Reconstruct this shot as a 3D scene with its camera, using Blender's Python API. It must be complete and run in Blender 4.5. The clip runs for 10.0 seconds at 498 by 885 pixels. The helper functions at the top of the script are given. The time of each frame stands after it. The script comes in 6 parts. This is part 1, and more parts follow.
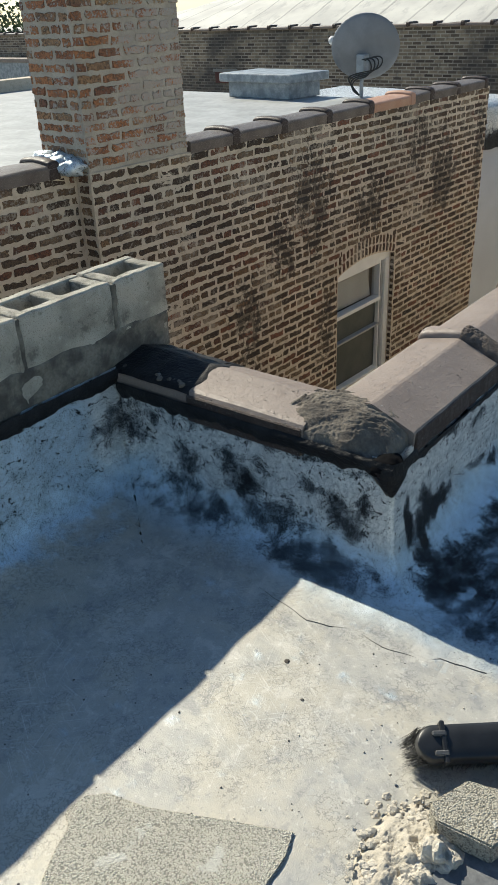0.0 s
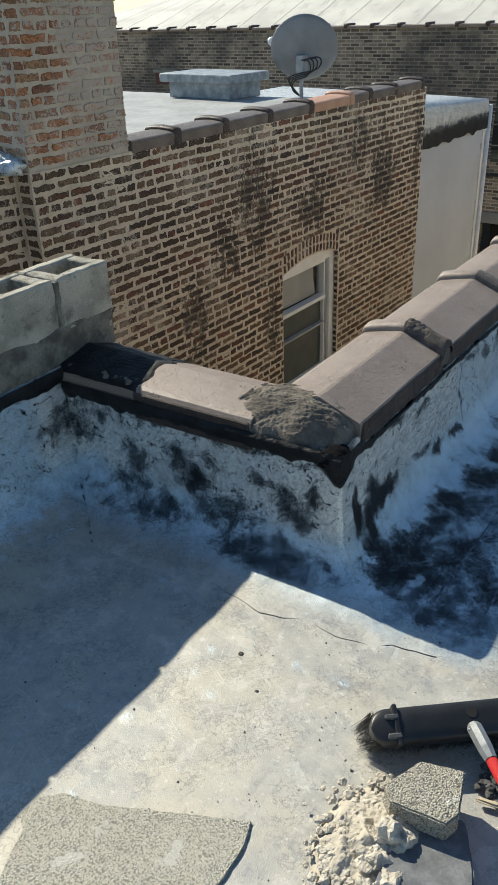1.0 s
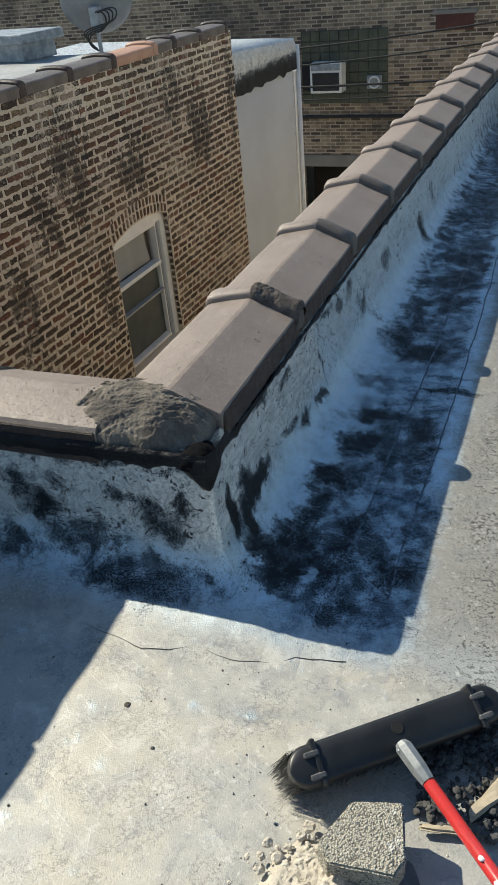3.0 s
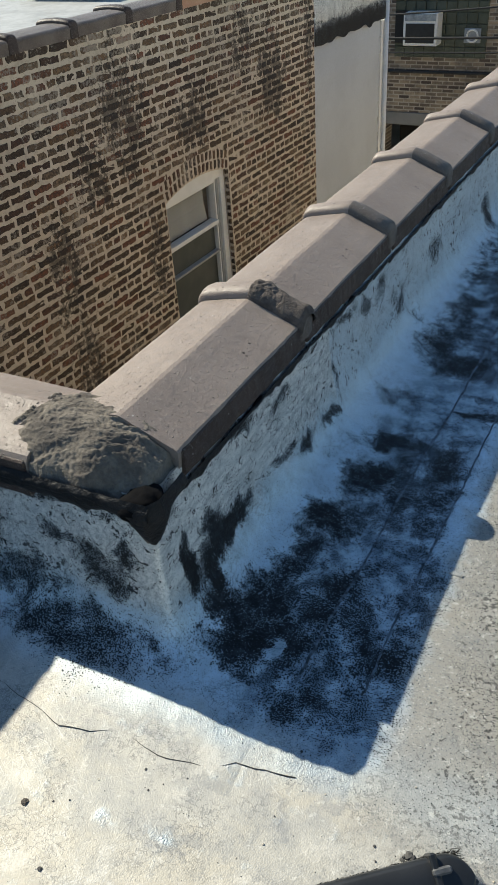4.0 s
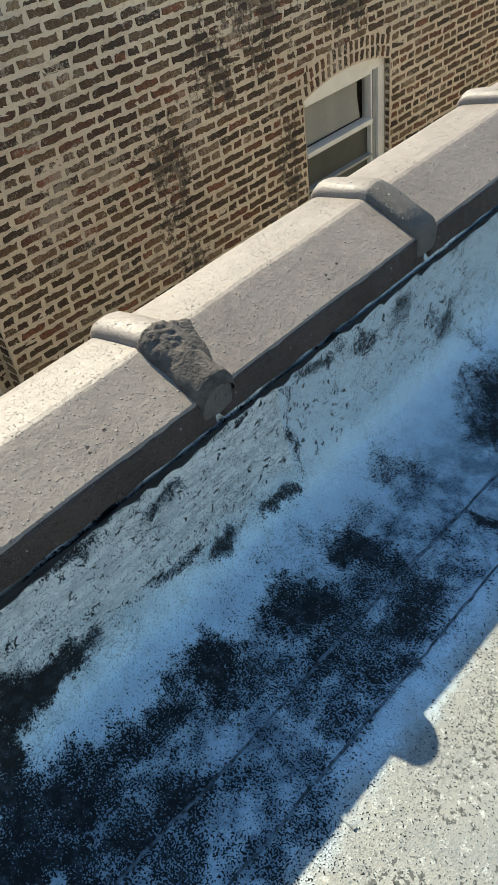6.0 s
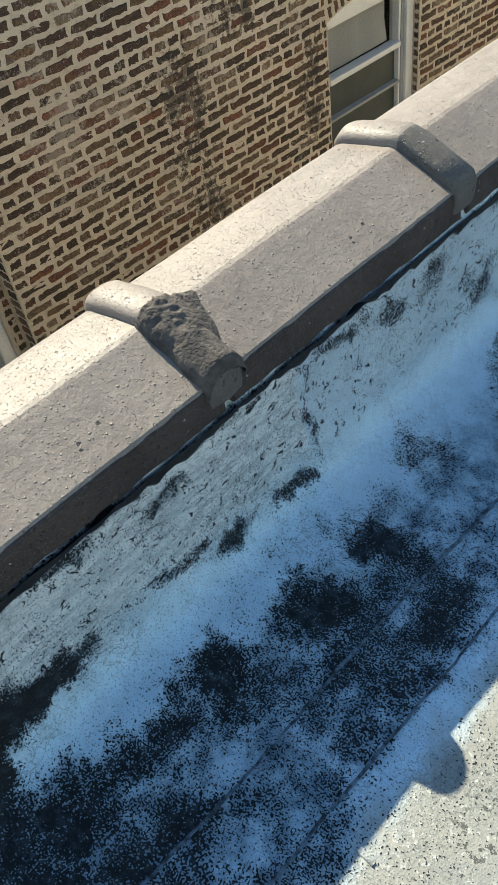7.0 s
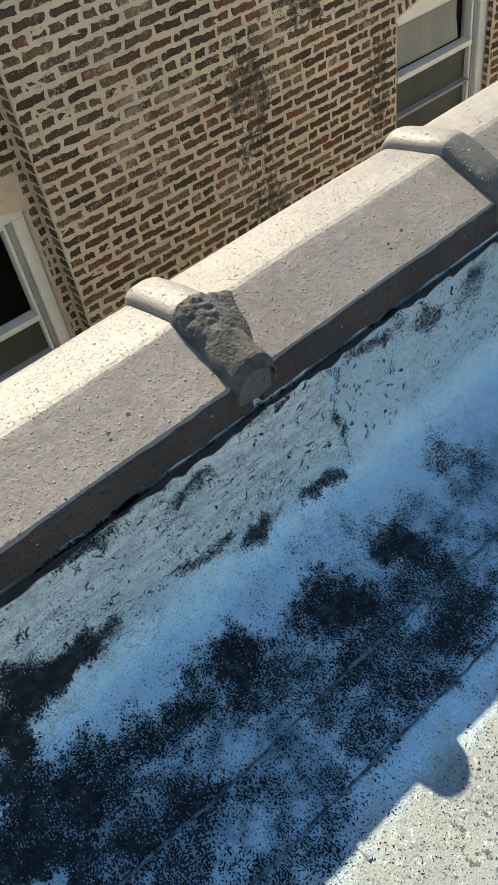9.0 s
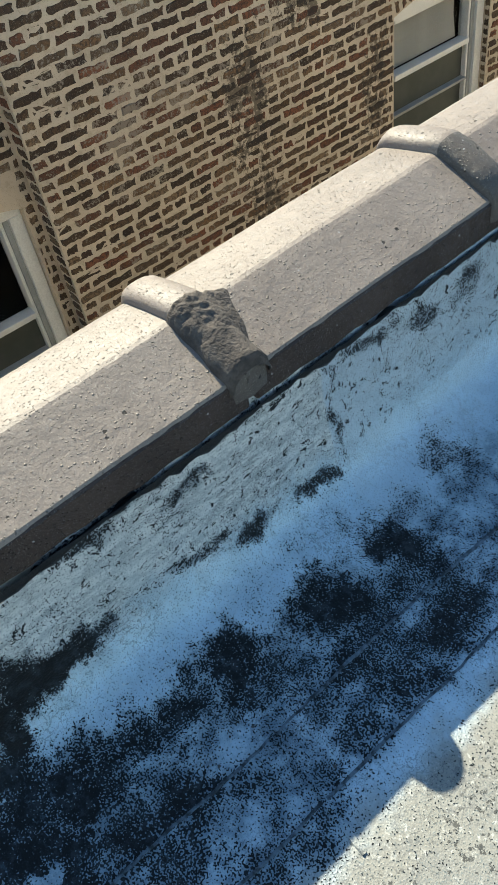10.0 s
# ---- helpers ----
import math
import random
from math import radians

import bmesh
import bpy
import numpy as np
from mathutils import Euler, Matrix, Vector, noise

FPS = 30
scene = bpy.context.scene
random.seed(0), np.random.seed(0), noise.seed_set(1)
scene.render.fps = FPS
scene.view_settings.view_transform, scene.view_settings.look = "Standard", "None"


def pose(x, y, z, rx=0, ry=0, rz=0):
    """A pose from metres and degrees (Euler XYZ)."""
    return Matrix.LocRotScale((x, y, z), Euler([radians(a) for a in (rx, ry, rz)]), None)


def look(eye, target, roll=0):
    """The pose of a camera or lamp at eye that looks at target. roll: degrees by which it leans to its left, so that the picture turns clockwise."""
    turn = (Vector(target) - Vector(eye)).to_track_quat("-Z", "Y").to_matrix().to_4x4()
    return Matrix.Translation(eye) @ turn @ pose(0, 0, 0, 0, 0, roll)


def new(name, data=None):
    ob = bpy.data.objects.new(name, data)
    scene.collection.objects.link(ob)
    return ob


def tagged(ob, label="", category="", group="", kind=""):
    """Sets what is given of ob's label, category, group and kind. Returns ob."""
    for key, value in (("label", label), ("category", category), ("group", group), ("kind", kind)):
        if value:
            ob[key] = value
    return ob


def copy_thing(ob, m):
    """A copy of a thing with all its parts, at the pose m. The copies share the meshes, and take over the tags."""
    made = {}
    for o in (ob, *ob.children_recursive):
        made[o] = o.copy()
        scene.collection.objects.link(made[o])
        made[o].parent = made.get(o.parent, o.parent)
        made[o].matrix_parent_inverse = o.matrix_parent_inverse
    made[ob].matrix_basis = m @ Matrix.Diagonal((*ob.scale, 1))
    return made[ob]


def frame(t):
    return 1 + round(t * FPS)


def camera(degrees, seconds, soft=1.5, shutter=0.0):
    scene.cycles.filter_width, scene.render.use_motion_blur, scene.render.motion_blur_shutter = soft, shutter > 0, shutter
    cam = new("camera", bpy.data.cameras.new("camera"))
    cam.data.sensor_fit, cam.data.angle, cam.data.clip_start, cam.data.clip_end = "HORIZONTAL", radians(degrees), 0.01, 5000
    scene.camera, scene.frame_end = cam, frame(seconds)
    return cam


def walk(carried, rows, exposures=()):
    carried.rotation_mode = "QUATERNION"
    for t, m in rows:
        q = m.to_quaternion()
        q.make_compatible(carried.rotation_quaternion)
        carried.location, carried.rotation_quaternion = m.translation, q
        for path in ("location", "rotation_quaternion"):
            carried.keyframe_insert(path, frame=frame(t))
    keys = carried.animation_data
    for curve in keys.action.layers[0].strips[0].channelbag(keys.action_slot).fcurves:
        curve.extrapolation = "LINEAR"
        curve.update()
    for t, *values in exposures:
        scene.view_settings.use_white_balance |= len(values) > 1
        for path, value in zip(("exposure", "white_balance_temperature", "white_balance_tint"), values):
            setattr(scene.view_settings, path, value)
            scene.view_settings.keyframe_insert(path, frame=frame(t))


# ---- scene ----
cam = camera(35.0, 10.0, soft=0.35)
PATH = [
    (0, (0.357, -0.01, 1.554), (-0.79, 1.311, 0.586), -2.6),
    (0.5, (0.357, -0.012, 1.556), (-0.749, 1.345, 0.589), -1.9),
    (1, (0.37, -0.019, 1.539), (-0.679, 1.381, 0.569), -2.1),
    (1.5, (0.386, -0.004, 1.525), (-0.611, 1.427, 0.546), -1.6),
    (1.8, (0.335, 0.009, 1.527), (-0.523, 1.513, 0.526), -0.5),
    (2, (0.277, 0.024, 1.524), (-0.464, 1.582, 0.512), -0.9),
    (2.2, (0.209, 0.028, 1.517), (-0.464, 1.62, 0.511), -2.8),
    (3.3, (0.25, 0.391, 1.463), (-0.513, 1.877, 0.362), -7.0),
    (3.5, (0.279, 0.473, 1.463), (-0.534, 1.915, 0.34), -5.9),
    (4, (0.248, 0.752, 1.411), (-0.616, 2.141, 0.261), -4.5),
    (4.5, (0.149, 1.083, 1.415), (-0.837, 2.363, 0.235), -3.9),
    (5, (0.196, 1.322, 1.381), (-0.796, 2.543, 0.146), -7.2),
    (5.5, (0.308, 1.626, 1.367), (-0.844, 2.624, 0.071), -9.0),
    (5.7, (0.322, 1.697, 1.362), (-0.832, 2.671, 0.051), -8.7),
    (6.8, (0.164, 1.903, 1.298), (-0.903, 2.774, -0.152), -9.0),
    (7, (0.168, 1.913, 1.304), (-0.925, 2.744, -0.151), -10.2),
    (7.5, (0.197, 1.94, 1.315), (-0.923, 2.733, -0.139), -10.7),
    (8, (0.21, 1.936, 1.324), (-0.941, 2.687, -0.13), -10.6),
    (8.5, (0.219, 1.932, 1.326), (-0.952, 2.658, -0.123), -11.2),
    (9, (0.215, 1.937, 1.33), (-0.958, 2.66, -0.12), -11.2),
    (9.5, (0.213, 1.935, 1.329), (-0.956, 2.661, -0.122), -11.0),
    (10, (0.221, 1.937, 1.334), (-0.945, 2.662, -0.12), -11.0),
]
walk(cam, [(t, look(eye, target, roll)) for t, eye, target, roll in PATH], ((0, 0.47, 6400, 2), (3.5, 0.48, 6400, 2), (4.5, 0.74, 6400, 1), (5.5, 0.98, 6410, -3), (7, 1.17, 6430, -4), (10, 1.17, 6430, -4)))

# ---- axes of the two buildings ----
RF = pose(0, 0, 0, 0, 0, 3.0)          # our roof: its parapets run along local x and y
NB = pose(0, 0, 0)                     # the neighbour: its side wall runs along y

# ---- light ----
world = bpy.data.worlds.new("sky")
scene.world = world
world.use_nodes = True
wn = world.node_tree
sky = wn.nodes.new("ShaderNodeTexSky")
sky.sky_type, sky.sun_disc = "NISHITA", False
sky.sun_elevation, sky.sun_rotation = radians(38.6), radians(-77.4)
sky.air_density, sky.dust_density, sky.ozone_density = 1.0, 0.1, 2.6
wn.nodes["Background"].inputs["Strength"].default_value = 0.095
wn.links.new(sky.outputs["Color"], wn.nodes["Background"].inputs["Color"])
sun = new("sun", bpy.data.lights.new("sun", "SUN"))
sun.data.energy, sun.data.angle, sun.data.color = 5.0, radians(0.55), (1.0, 0.895, 0.76)
sun.matrix_basis = look((0, 0, 0), RF.to_3x3() @ Vector((1.0, -0.28, -0.83))) 
sun.location = (-6, 2, 9)


# ---- node helpers ----
def nd(nt, kind, ins=None, **attrs):
    n = nt.nodes.new("ShaderNode" + kind)
    if "operation" in attrs:
        n.operation = attrs["operation"]
    if "use_clamp" in attrs:
        n.use_clamp = attrs["use_clamp"]
    if "data_type" in attrs:
        n.data_type = attrs["data_type"]
    if "blend_type" in attrs:
        n.blend_type = attrs["blend_type"]
    if "interpolation_type" in attrs:
        n.interpolation_type = attrs["interpolation_type"]
    for k, v in (ins or {}).items():
        if isinstance(v, bpy.types.NodeSocket):
            nt.links.new(v, n.inputs[k])
        else:
            n.inputs[k].default_value = v
    return n


def material(name, rough=0.8, metal=0.0, spec=0.5):
    m = bpy.data.materials.new(name)
    m.use_nodes = True
    nt = m.node_tree
    b = nt.nodes["Principled BSDF"]
    b.inputs["Roughness"].default_value, b.inputs["Metallic"].default_value = rough, metal
    b.inputs["Specular IOR Level"].default_value = spec
    return m, nt, b


def coords(nt, which="Object"):
    return nd(nt, "TexCoord").outputs[which]


def noise_of(nt, vec, scale, detail=4.0, rough=0.55, stretch=None):
    if stretch:
        vec = nd(nt, "VectorMath", {0: vec, 1: stretch}, operation="MULTIPLY").outputs[0]
    return nd(nt, "TexNoise", {"Vector": vec, "Scale": scale, "Detail": detail, "Roughness": rough}).outputs["Fac"]


def ramp(nt, fac, lo, hi, a=0.0, b=1.0):
    return nd(nt, "MapRange", {0: fac, 1: lo, 2: hi, 3: a, 4: b}, interpolation_type="SMOOTHSTEP").outputs[0]


def mixc(nt, fac, a, b, mode="MIX"):
    n = nd(nt, "Mix", data_type="RGBA", blend_type=mode)
    for i, v in ((0, fac), (6, a), (7, b)):
        if isinstance(v, bpy.types.NodeSocket):
            nt.links.new(v, n.inputs[i])
        else:
            n.inputs[i].default_value = v if i == 0 else (*v, 1)
    return n.outputs[2]


def math_(nt, op, a, b=0.0, clamp=False):
    return nd(nt, "Math", {0: a, 1: b}, operation=op, use_clamp=clamp).outputs[0]


def bump(nt, b, height, strength=0.4, distance=0.004, normal=None):
    n = nd(nt, "Bump", {"Height": height, "Strength": strength, "Distance": distance})
    if normal is not None:
        nt.links.new(normal, n.inputs["Normal"])
    nt.links.new(n.outputs[0], b.inputs["Normal"])
    return n.outputs[0]


def to(nt, sock, b, name):
    nt.links.new(sock, b.inputs[name])


def plain(name, col, col2, scale, rough=0.8, metal=0.0, bumps=0.3, dist=0.002, fine=180.0, which="Object"):
    """A surface of two near colours, cloudy at one scale and grainy at another."""
    m, nt, b = material(name, rough, metal)
    v = coords(nt, which)
    big, small = noise_of(nt, v, scale), noise_of(nt, v, fine, 3.0)
    c = mixc(nt, ramp(nt, big, 0.35, 0.65), col, col2)
    c = mixc(nt, ramp(nt, small, 0.3, 0.75, 0.0, 0.35), c, tuple(0.6 * x for x in col2))
    to(nt, c, b, "Base Color")
    bump(nt, b, small, bumps, dist)
    return m


def spots(nt, vec, listed, flat=True):
    """The strongest of some soft ellipses: (x, y, z, rx, ry, rz)."""
    out = None
    for x, y, z, rx, ry, rz in listed:
        d = nd(nt, "VectorMath", {0: vec, 1: (x, y, z)}, operation="SUBTRACT").outputs[0]
        d = nd(nt, "VectorMath", {0: d, 1: (1 / rx, 1 / ry, 1 / rz)}, operation="MULTIPLY").outputs[0]
        d = nd(nt, "VectorMath", {0: d}, operation="LENGTH").outputs["Value"]
        e = nd(nt, "MapRange", {0: d, 1: 0.45, 2: 1.75, 3: 1.0, 4: 0.0}).outputs[0]
        out = e if out is None else math_(nt, "MAXIMUM", out, e)
    return out


# ---- materials ----
def strewn(nt, vec, listed):
    """The strongest of some soft spots, each with its own strength: (x, y, z, rx, ry, rz, strength)."""
    out = None
    for *place, s in listed:
        e = math_(nt, "MULTIPLY", spots(nt, vec, [place]), s)
        out = e if out is None else math_(nt, "MAXIMUM", out, e)
    return out


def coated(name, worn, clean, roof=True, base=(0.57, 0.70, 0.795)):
    """Aluminium roof paint over black felt, worn through in fine speckles: thickly at the named spots, thinly elsewhere."""
    m, nt, b = material(name, 0.45, 0.4)
    v = coords(nt)
    warp = nd(nt, "TexNoise", {"Vector": v, "Scale": 11.0, "Detail": 5.0, "Roughness": 0.65}).outputs["Color"]
    warp = nd(nt, "VectorMath", {0: warp, 1: (0.5, 0.5, 0.5)}, operation="SUBTRACT").outputs[0]
    wv = nd(nt, "VectorMath", {0: warp, 1: (0.13, 0.15, 0.13), 2: v}, operation="MULTIPLY_ADD").outputs[0]
    xyz = nd(nt, "SeparateXYZ", {0: wv})
    big = noise_of(nt, v, 3.1, 5.0, 0.6)
    mid = noise_of(nt, v, 17.0, 6.0, 0.65)
    fine = noise_of(nt, v, 310.0, 0.0, 0.5)
    grit = noise_of(nt, v, 150.0, 3.0, 0.7)
    dens = strewn(nt, wv, worn[0])
    for some in worn[1:]:
        dens = math_(nt, "MAXIMUM", dens, strewn(nt, wv, some))
    dens = math_(nt, "MULTIPLY", dens, 1.03)
    if roof:
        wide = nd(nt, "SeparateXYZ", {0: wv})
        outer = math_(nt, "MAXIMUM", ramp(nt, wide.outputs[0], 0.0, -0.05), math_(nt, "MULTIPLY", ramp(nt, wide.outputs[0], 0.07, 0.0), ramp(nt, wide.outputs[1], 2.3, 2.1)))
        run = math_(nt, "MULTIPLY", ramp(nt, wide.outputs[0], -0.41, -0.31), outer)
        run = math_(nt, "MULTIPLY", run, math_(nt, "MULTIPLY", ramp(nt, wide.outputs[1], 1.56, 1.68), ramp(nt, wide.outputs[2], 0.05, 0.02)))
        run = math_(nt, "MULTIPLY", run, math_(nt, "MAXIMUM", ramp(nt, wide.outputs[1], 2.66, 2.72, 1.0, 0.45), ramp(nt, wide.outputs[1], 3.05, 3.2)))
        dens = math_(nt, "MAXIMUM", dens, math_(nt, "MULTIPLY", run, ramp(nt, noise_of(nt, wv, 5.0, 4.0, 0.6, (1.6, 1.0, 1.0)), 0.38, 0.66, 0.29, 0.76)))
    if clean:
        dens = math_(nt, "SUBTRACT", dens, strewn(nt, wv, clean))
    gut = speck = 1.0
    if roof:      # the open deck is scuffed rather than worn through; beyond the gutter it is speckled all over
        gut = math_(nt, "MAXIMUM", ramp(nt, xyz.outputs[1], 1.48, 1.66), ramp(nt, xyz.outputs[2], 0.01, 0.05))
        # from the parapet's shadow edge on: sunlit paint coloured neutral, shaded paint blue
        open_ = math_(nt, "MULTIPLY", ramp(nt, xyz.outputs[0], -0.01, 0.07), ramp(nt, xyz.outputs[1], 1.25, 1.75))
        dens = math_(nt, "ADD", dens, math_(nt, "MULTIPLY", open_, ramp(nt, big, 0.35, 0.65, 0.20, 0.42)))
        gut = math_(nt, "MULTIPLY", gut, math_(nt, "SUBTRACT", 1.0, math_(nt, "MULTIPLY", open_, 1.0)))
        gut = math_(nt, "ADD", math_(nt, "MULTIPLY", gut, 0.8), 0.2)          # 0.2 on the deck, 1 in the gutter
        speck = math_(nt, "ADD", math_(nt, "MAXIMUM", math_(nt, "MULTIPLY", math_(nt, "SUBTRACT", gut, 0.2), 0.8), math_(nt, "MULTIPLY", open_, 0.75)), 0.17)
        dens = math_(nt, "ADD", dens, math_(nt, "MULTIPLY", math_(nt, "SUBTRACT", gut, 1.0), 0.38))
    dens = math_(nt, "ADD", dens, math_(nt, "MULTIPLY", ramp(nt, mid, 0.36, 0.72, -0.20, 0.27), gut))
    f = math_(nt, "ADD", math_(nt, "MULTIPLY", math_(nt, "SUBTRACT", fine, 0.5), 1.9), math_(nt, "MULTIPLY", math_(nt, "SUBTRACT", grit, 0.5), 1.0))
    mask = ramp(nt, math_(nt, "ADD", dens, f), 0.47, 0.53)
    # the default base has the sky's blue reflection put into its colour
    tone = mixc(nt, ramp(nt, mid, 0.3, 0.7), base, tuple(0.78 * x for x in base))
    steep = ramp(nt, xyz.outputs[2], 0.07, 0.17)          # painted paler on the upstand, as it reflects less blue sky
    if roof:      # the block wall's side and the far lap stay bluer
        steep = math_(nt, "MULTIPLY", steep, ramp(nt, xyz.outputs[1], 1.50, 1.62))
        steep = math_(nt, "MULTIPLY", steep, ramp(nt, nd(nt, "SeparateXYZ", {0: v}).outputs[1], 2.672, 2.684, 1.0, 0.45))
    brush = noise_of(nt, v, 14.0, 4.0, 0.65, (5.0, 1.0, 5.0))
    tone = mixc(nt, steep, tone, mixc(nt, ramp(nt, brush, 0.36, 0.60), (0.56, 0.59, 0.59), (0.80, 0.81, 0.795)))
    fleck = math_(nt, "MULTIPLY", ramp(nt, noise_of(nt, wv, 46.0, 3.0, 0.6, (1.0, 0.8, 1.6)), 0.612, 0.625), math_(nt, "MULTIPLY", ramp(nt, xyz.outputs[2], 0.07, 0.13), ramp(nt, big, 0.36, 0.50)))
    tone = mixc(nt, ramp(nt, dens, 0.12, 0.60, 0, 0.7), tone, (0.06, 0.10, 0.145))
    if roof:      # a darker blue tone along the gutter, up to the lapped edge
        gutter_tint = math_(nt, "MULTIPLY", ramp(nt, xyz.outputs[0], -0.37, -0.24), outer)
        gutter_tint = math_(nt, "MULTIPLY", gutter_tint, ramp(nt, xyz.outputs[1], 1.52, 1.64))
        tone = mixc(nt, math_(nt, "MULTIPLY", gutter_tint, ramp(nt, mid, 0.32, 0.66, 0.28, 0.85)), tone, (0.13, 0.19, 0.245))
    rough_ = 0.25
    if roof:
        rough_ = math_(nt, "SUBTRACT", 1.25, gut)
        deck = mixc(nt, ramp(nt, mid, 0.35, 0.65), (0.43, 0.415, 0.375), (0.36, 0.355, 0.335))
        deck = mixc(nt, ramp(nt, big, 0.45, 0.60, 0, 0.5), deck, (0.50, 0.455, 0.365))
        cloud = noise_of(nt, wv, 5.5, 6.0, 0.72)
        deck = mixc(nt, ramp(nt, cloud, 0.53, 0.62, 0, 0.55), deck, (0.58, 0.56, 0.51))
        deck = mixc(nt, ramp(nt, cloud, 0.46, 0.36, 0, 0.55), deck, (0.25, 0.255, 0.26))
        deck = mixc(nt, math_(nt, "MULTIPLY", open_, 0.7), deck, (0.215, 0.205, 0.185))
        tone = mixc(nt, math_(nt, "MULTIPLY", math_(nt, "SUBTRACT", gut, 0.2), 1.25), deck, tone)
    chalk = noise_of(nt, v, 42.0, 6.0, 0.75)
    tone = mixc(nt, math_(nt, "MULTIPLY", ramp(nt, chalk, 0.58, 0.63, 0, 0.36), rough_), tone, (0.70, 0.69, 0.65))
    tone = mixc(nt, math_(nt, "MULTIPLY", ramp(nt, chalk, 0.42, 0.37, 0, 0.40), rough_), tone, (0.19, 0.195, 0.20))
    scuffed = math_(nt, "MULTIPLY", math_(nt, "MULTIPLY", rough_, ramp(nt, noise_of(nt, v, 2.3, 3.0), 0.46, 0.60, 0.15, 1.0)), math_(nt, "SUBTRACT", 1.0, math_(nt, "MULTIPLY", open_, 0.8))) if roof else rough_
    for turn, gain in ((0.5, 0.6), (-0.75, 0.5), (1.25, 0.45), (0.1, 0.4)):
        rot = nd(nt, "VectorRotate", {"Vector": v, "Angle": turn}).outputs[0]
        scr = noise_of(nt, rot, 7.0, 3.0, 0.6, (1.0, 38.0, 1.0))
        tone = mixc(nt, math_(nt, "MULTIPLY", ramp(nt, scr, 0.60, 0.68, 0, gain), scuffed), tone, (0.66, 0.65, 0.61))
    tone = mixc(nt, math_(nt, "MULTIPLY", ramp(nt, fine, 0.61, 0.69, 0, 0.55), speck), tone, (0.13, 0.17, 0.18))
    tone = mixc(nt, math_(nt, "MULTIPLY", ramp(nt, grit, 0.58, 0.70, 0, 0.5), speck), tone, (0.70, 0.69, 0.65))
    vor = nd(nt, "TexVoronoi", {"Vector": wv, "Scale": 48.0})
    vor.feature = "DISTANCE_TO_EDGE"
    craze = math_(nt, "MULTIPLY", ramp(nt, vor.outputs["Distance"], 0.015, 0.07, 1.0, 0.0), ramp(nt, noise_of(nt, v, 6.0, 3.0), 0.46, 0.56))
    tone = mixc(nt, math_(nt, "MULTIPLY", craze, 0.45), tone, (0.10, 0.105, 0.11))
    if roof:
        lap = math_(nt, "MULTIPLY", ramp(nt, nd(nt, "SeparateXYZ", {0: v}).outputs[1], 2.674, 2.682), ramp(nt, xyz.outputs[0], -0.26, -0.40))
        tone = mixc(nt, math_(nt, "MULTIPLY", lap, 0.45), tone, (0.60, 0.68, 0.74))
    if roof:      # black flecks where the open deck is worn through
        worn_ = math_(nt, "MULTIPLY", math_(nt, "MULTIPLY", open_, ramp(nt, xyz.outputs[0], 0.07, 0.14)), ramp(nt, math_(nt, "ADD", noise_of(nt, v, 85.0, 4.0, 0.7), math_(nt, "MULTIPLY", math_(nt, "SUBTRACT", cloud, 0.5), 0.5)), 0.555, 0.60))
        tone = mixc(nt, math_(nt, "MULTIPLY", worn_, 0.8), tone, (0.035, 0.036, 0.036))
    felt = mixc(nt, ramp(nt, chalk, 0.46, 0.66), (0.006, 0.0065, 0.0075), (0.030, 0.037, 0.044))
    patchy = ramp(nt, noise_of(nt, wv, 27.0, 5.0, 0.7, (1.0, 0.5, 1.0)), 0.55, 0.62, 0, 0.3)
    tone = mixc(nt, math_(nt, "MULTIPLY", patchy, steep), tone, (0.24, 0.27, 0.29))
    wisp = noise_of(nt, wv, 34.0, 4.0, 0.65, (1.0, 2.6, 1.0))
    felt = mixc(nt, math_(nt, "MULTIPLY", ramp(nt, wisp, 0.57, 0.68, 0, 0.45), math_(nt, "SUBTRACT", 1.0, steep)), felt, (0.085, 0.12, 0.155))
    mask = math_(nt, "MAXIMUM", mask, fleck)
    c = mixc(nt, mask, tone, felt)
    to(nt, c, b, "Base Color")
    to(nt, math_(nt, "MULTIPLY", math_(nt, "SUBTRACT", 1.0, mask), math_(nt, "ADD", math_(nt, "MULTIPLY", gut, 0.38), 0.12)), b, "Metallic")
    b.inputs["Specular IOR Level"].default_value = 0.25
    to(nt, math_(nt, "ADD", math_(nt, "SUBTRACT", ramp(nt, mask, 0, 1, 0.62, 0.78), math_(nt, "MULTIPLY", gut, 0.2)), ramp(nt, chalk, 0.3, 0.7, -0.06, 0.1)), b, "Roughness")
    thick = math_(nt, "ADD", math_(nt, "MULTIPLY", gut, 0.85), 0.15)
    h = math_(nt, "ADD", math_(nt, "MULTIPLY", math_(nt, "MULTIPLY", mid, 1.3), math_(nt, "ADD", math_(nt, "MULTIPLY", gut, 0.86), 0.12)), math_(nt, "MULTIPLY", math_(nt, "MULTIPLY", f, 0.22), thick))
    h = math_(nt, "ADD", h, math_(nt, "MULTIPLY", math_(nt, "MULTIPLY", brush, steep), 0.8))
    h = math_(nt, "SUBTRACT", math_(nt, "ADD", h, math_(nt, "MULTIPLY", math_(nt, "MULTIPLY", chalk, 0.30), thick)), math_(nt, "MULTIPLY", mask, 0.2))
    bump(nt, b, h, 0.6, 0.006)
    return m


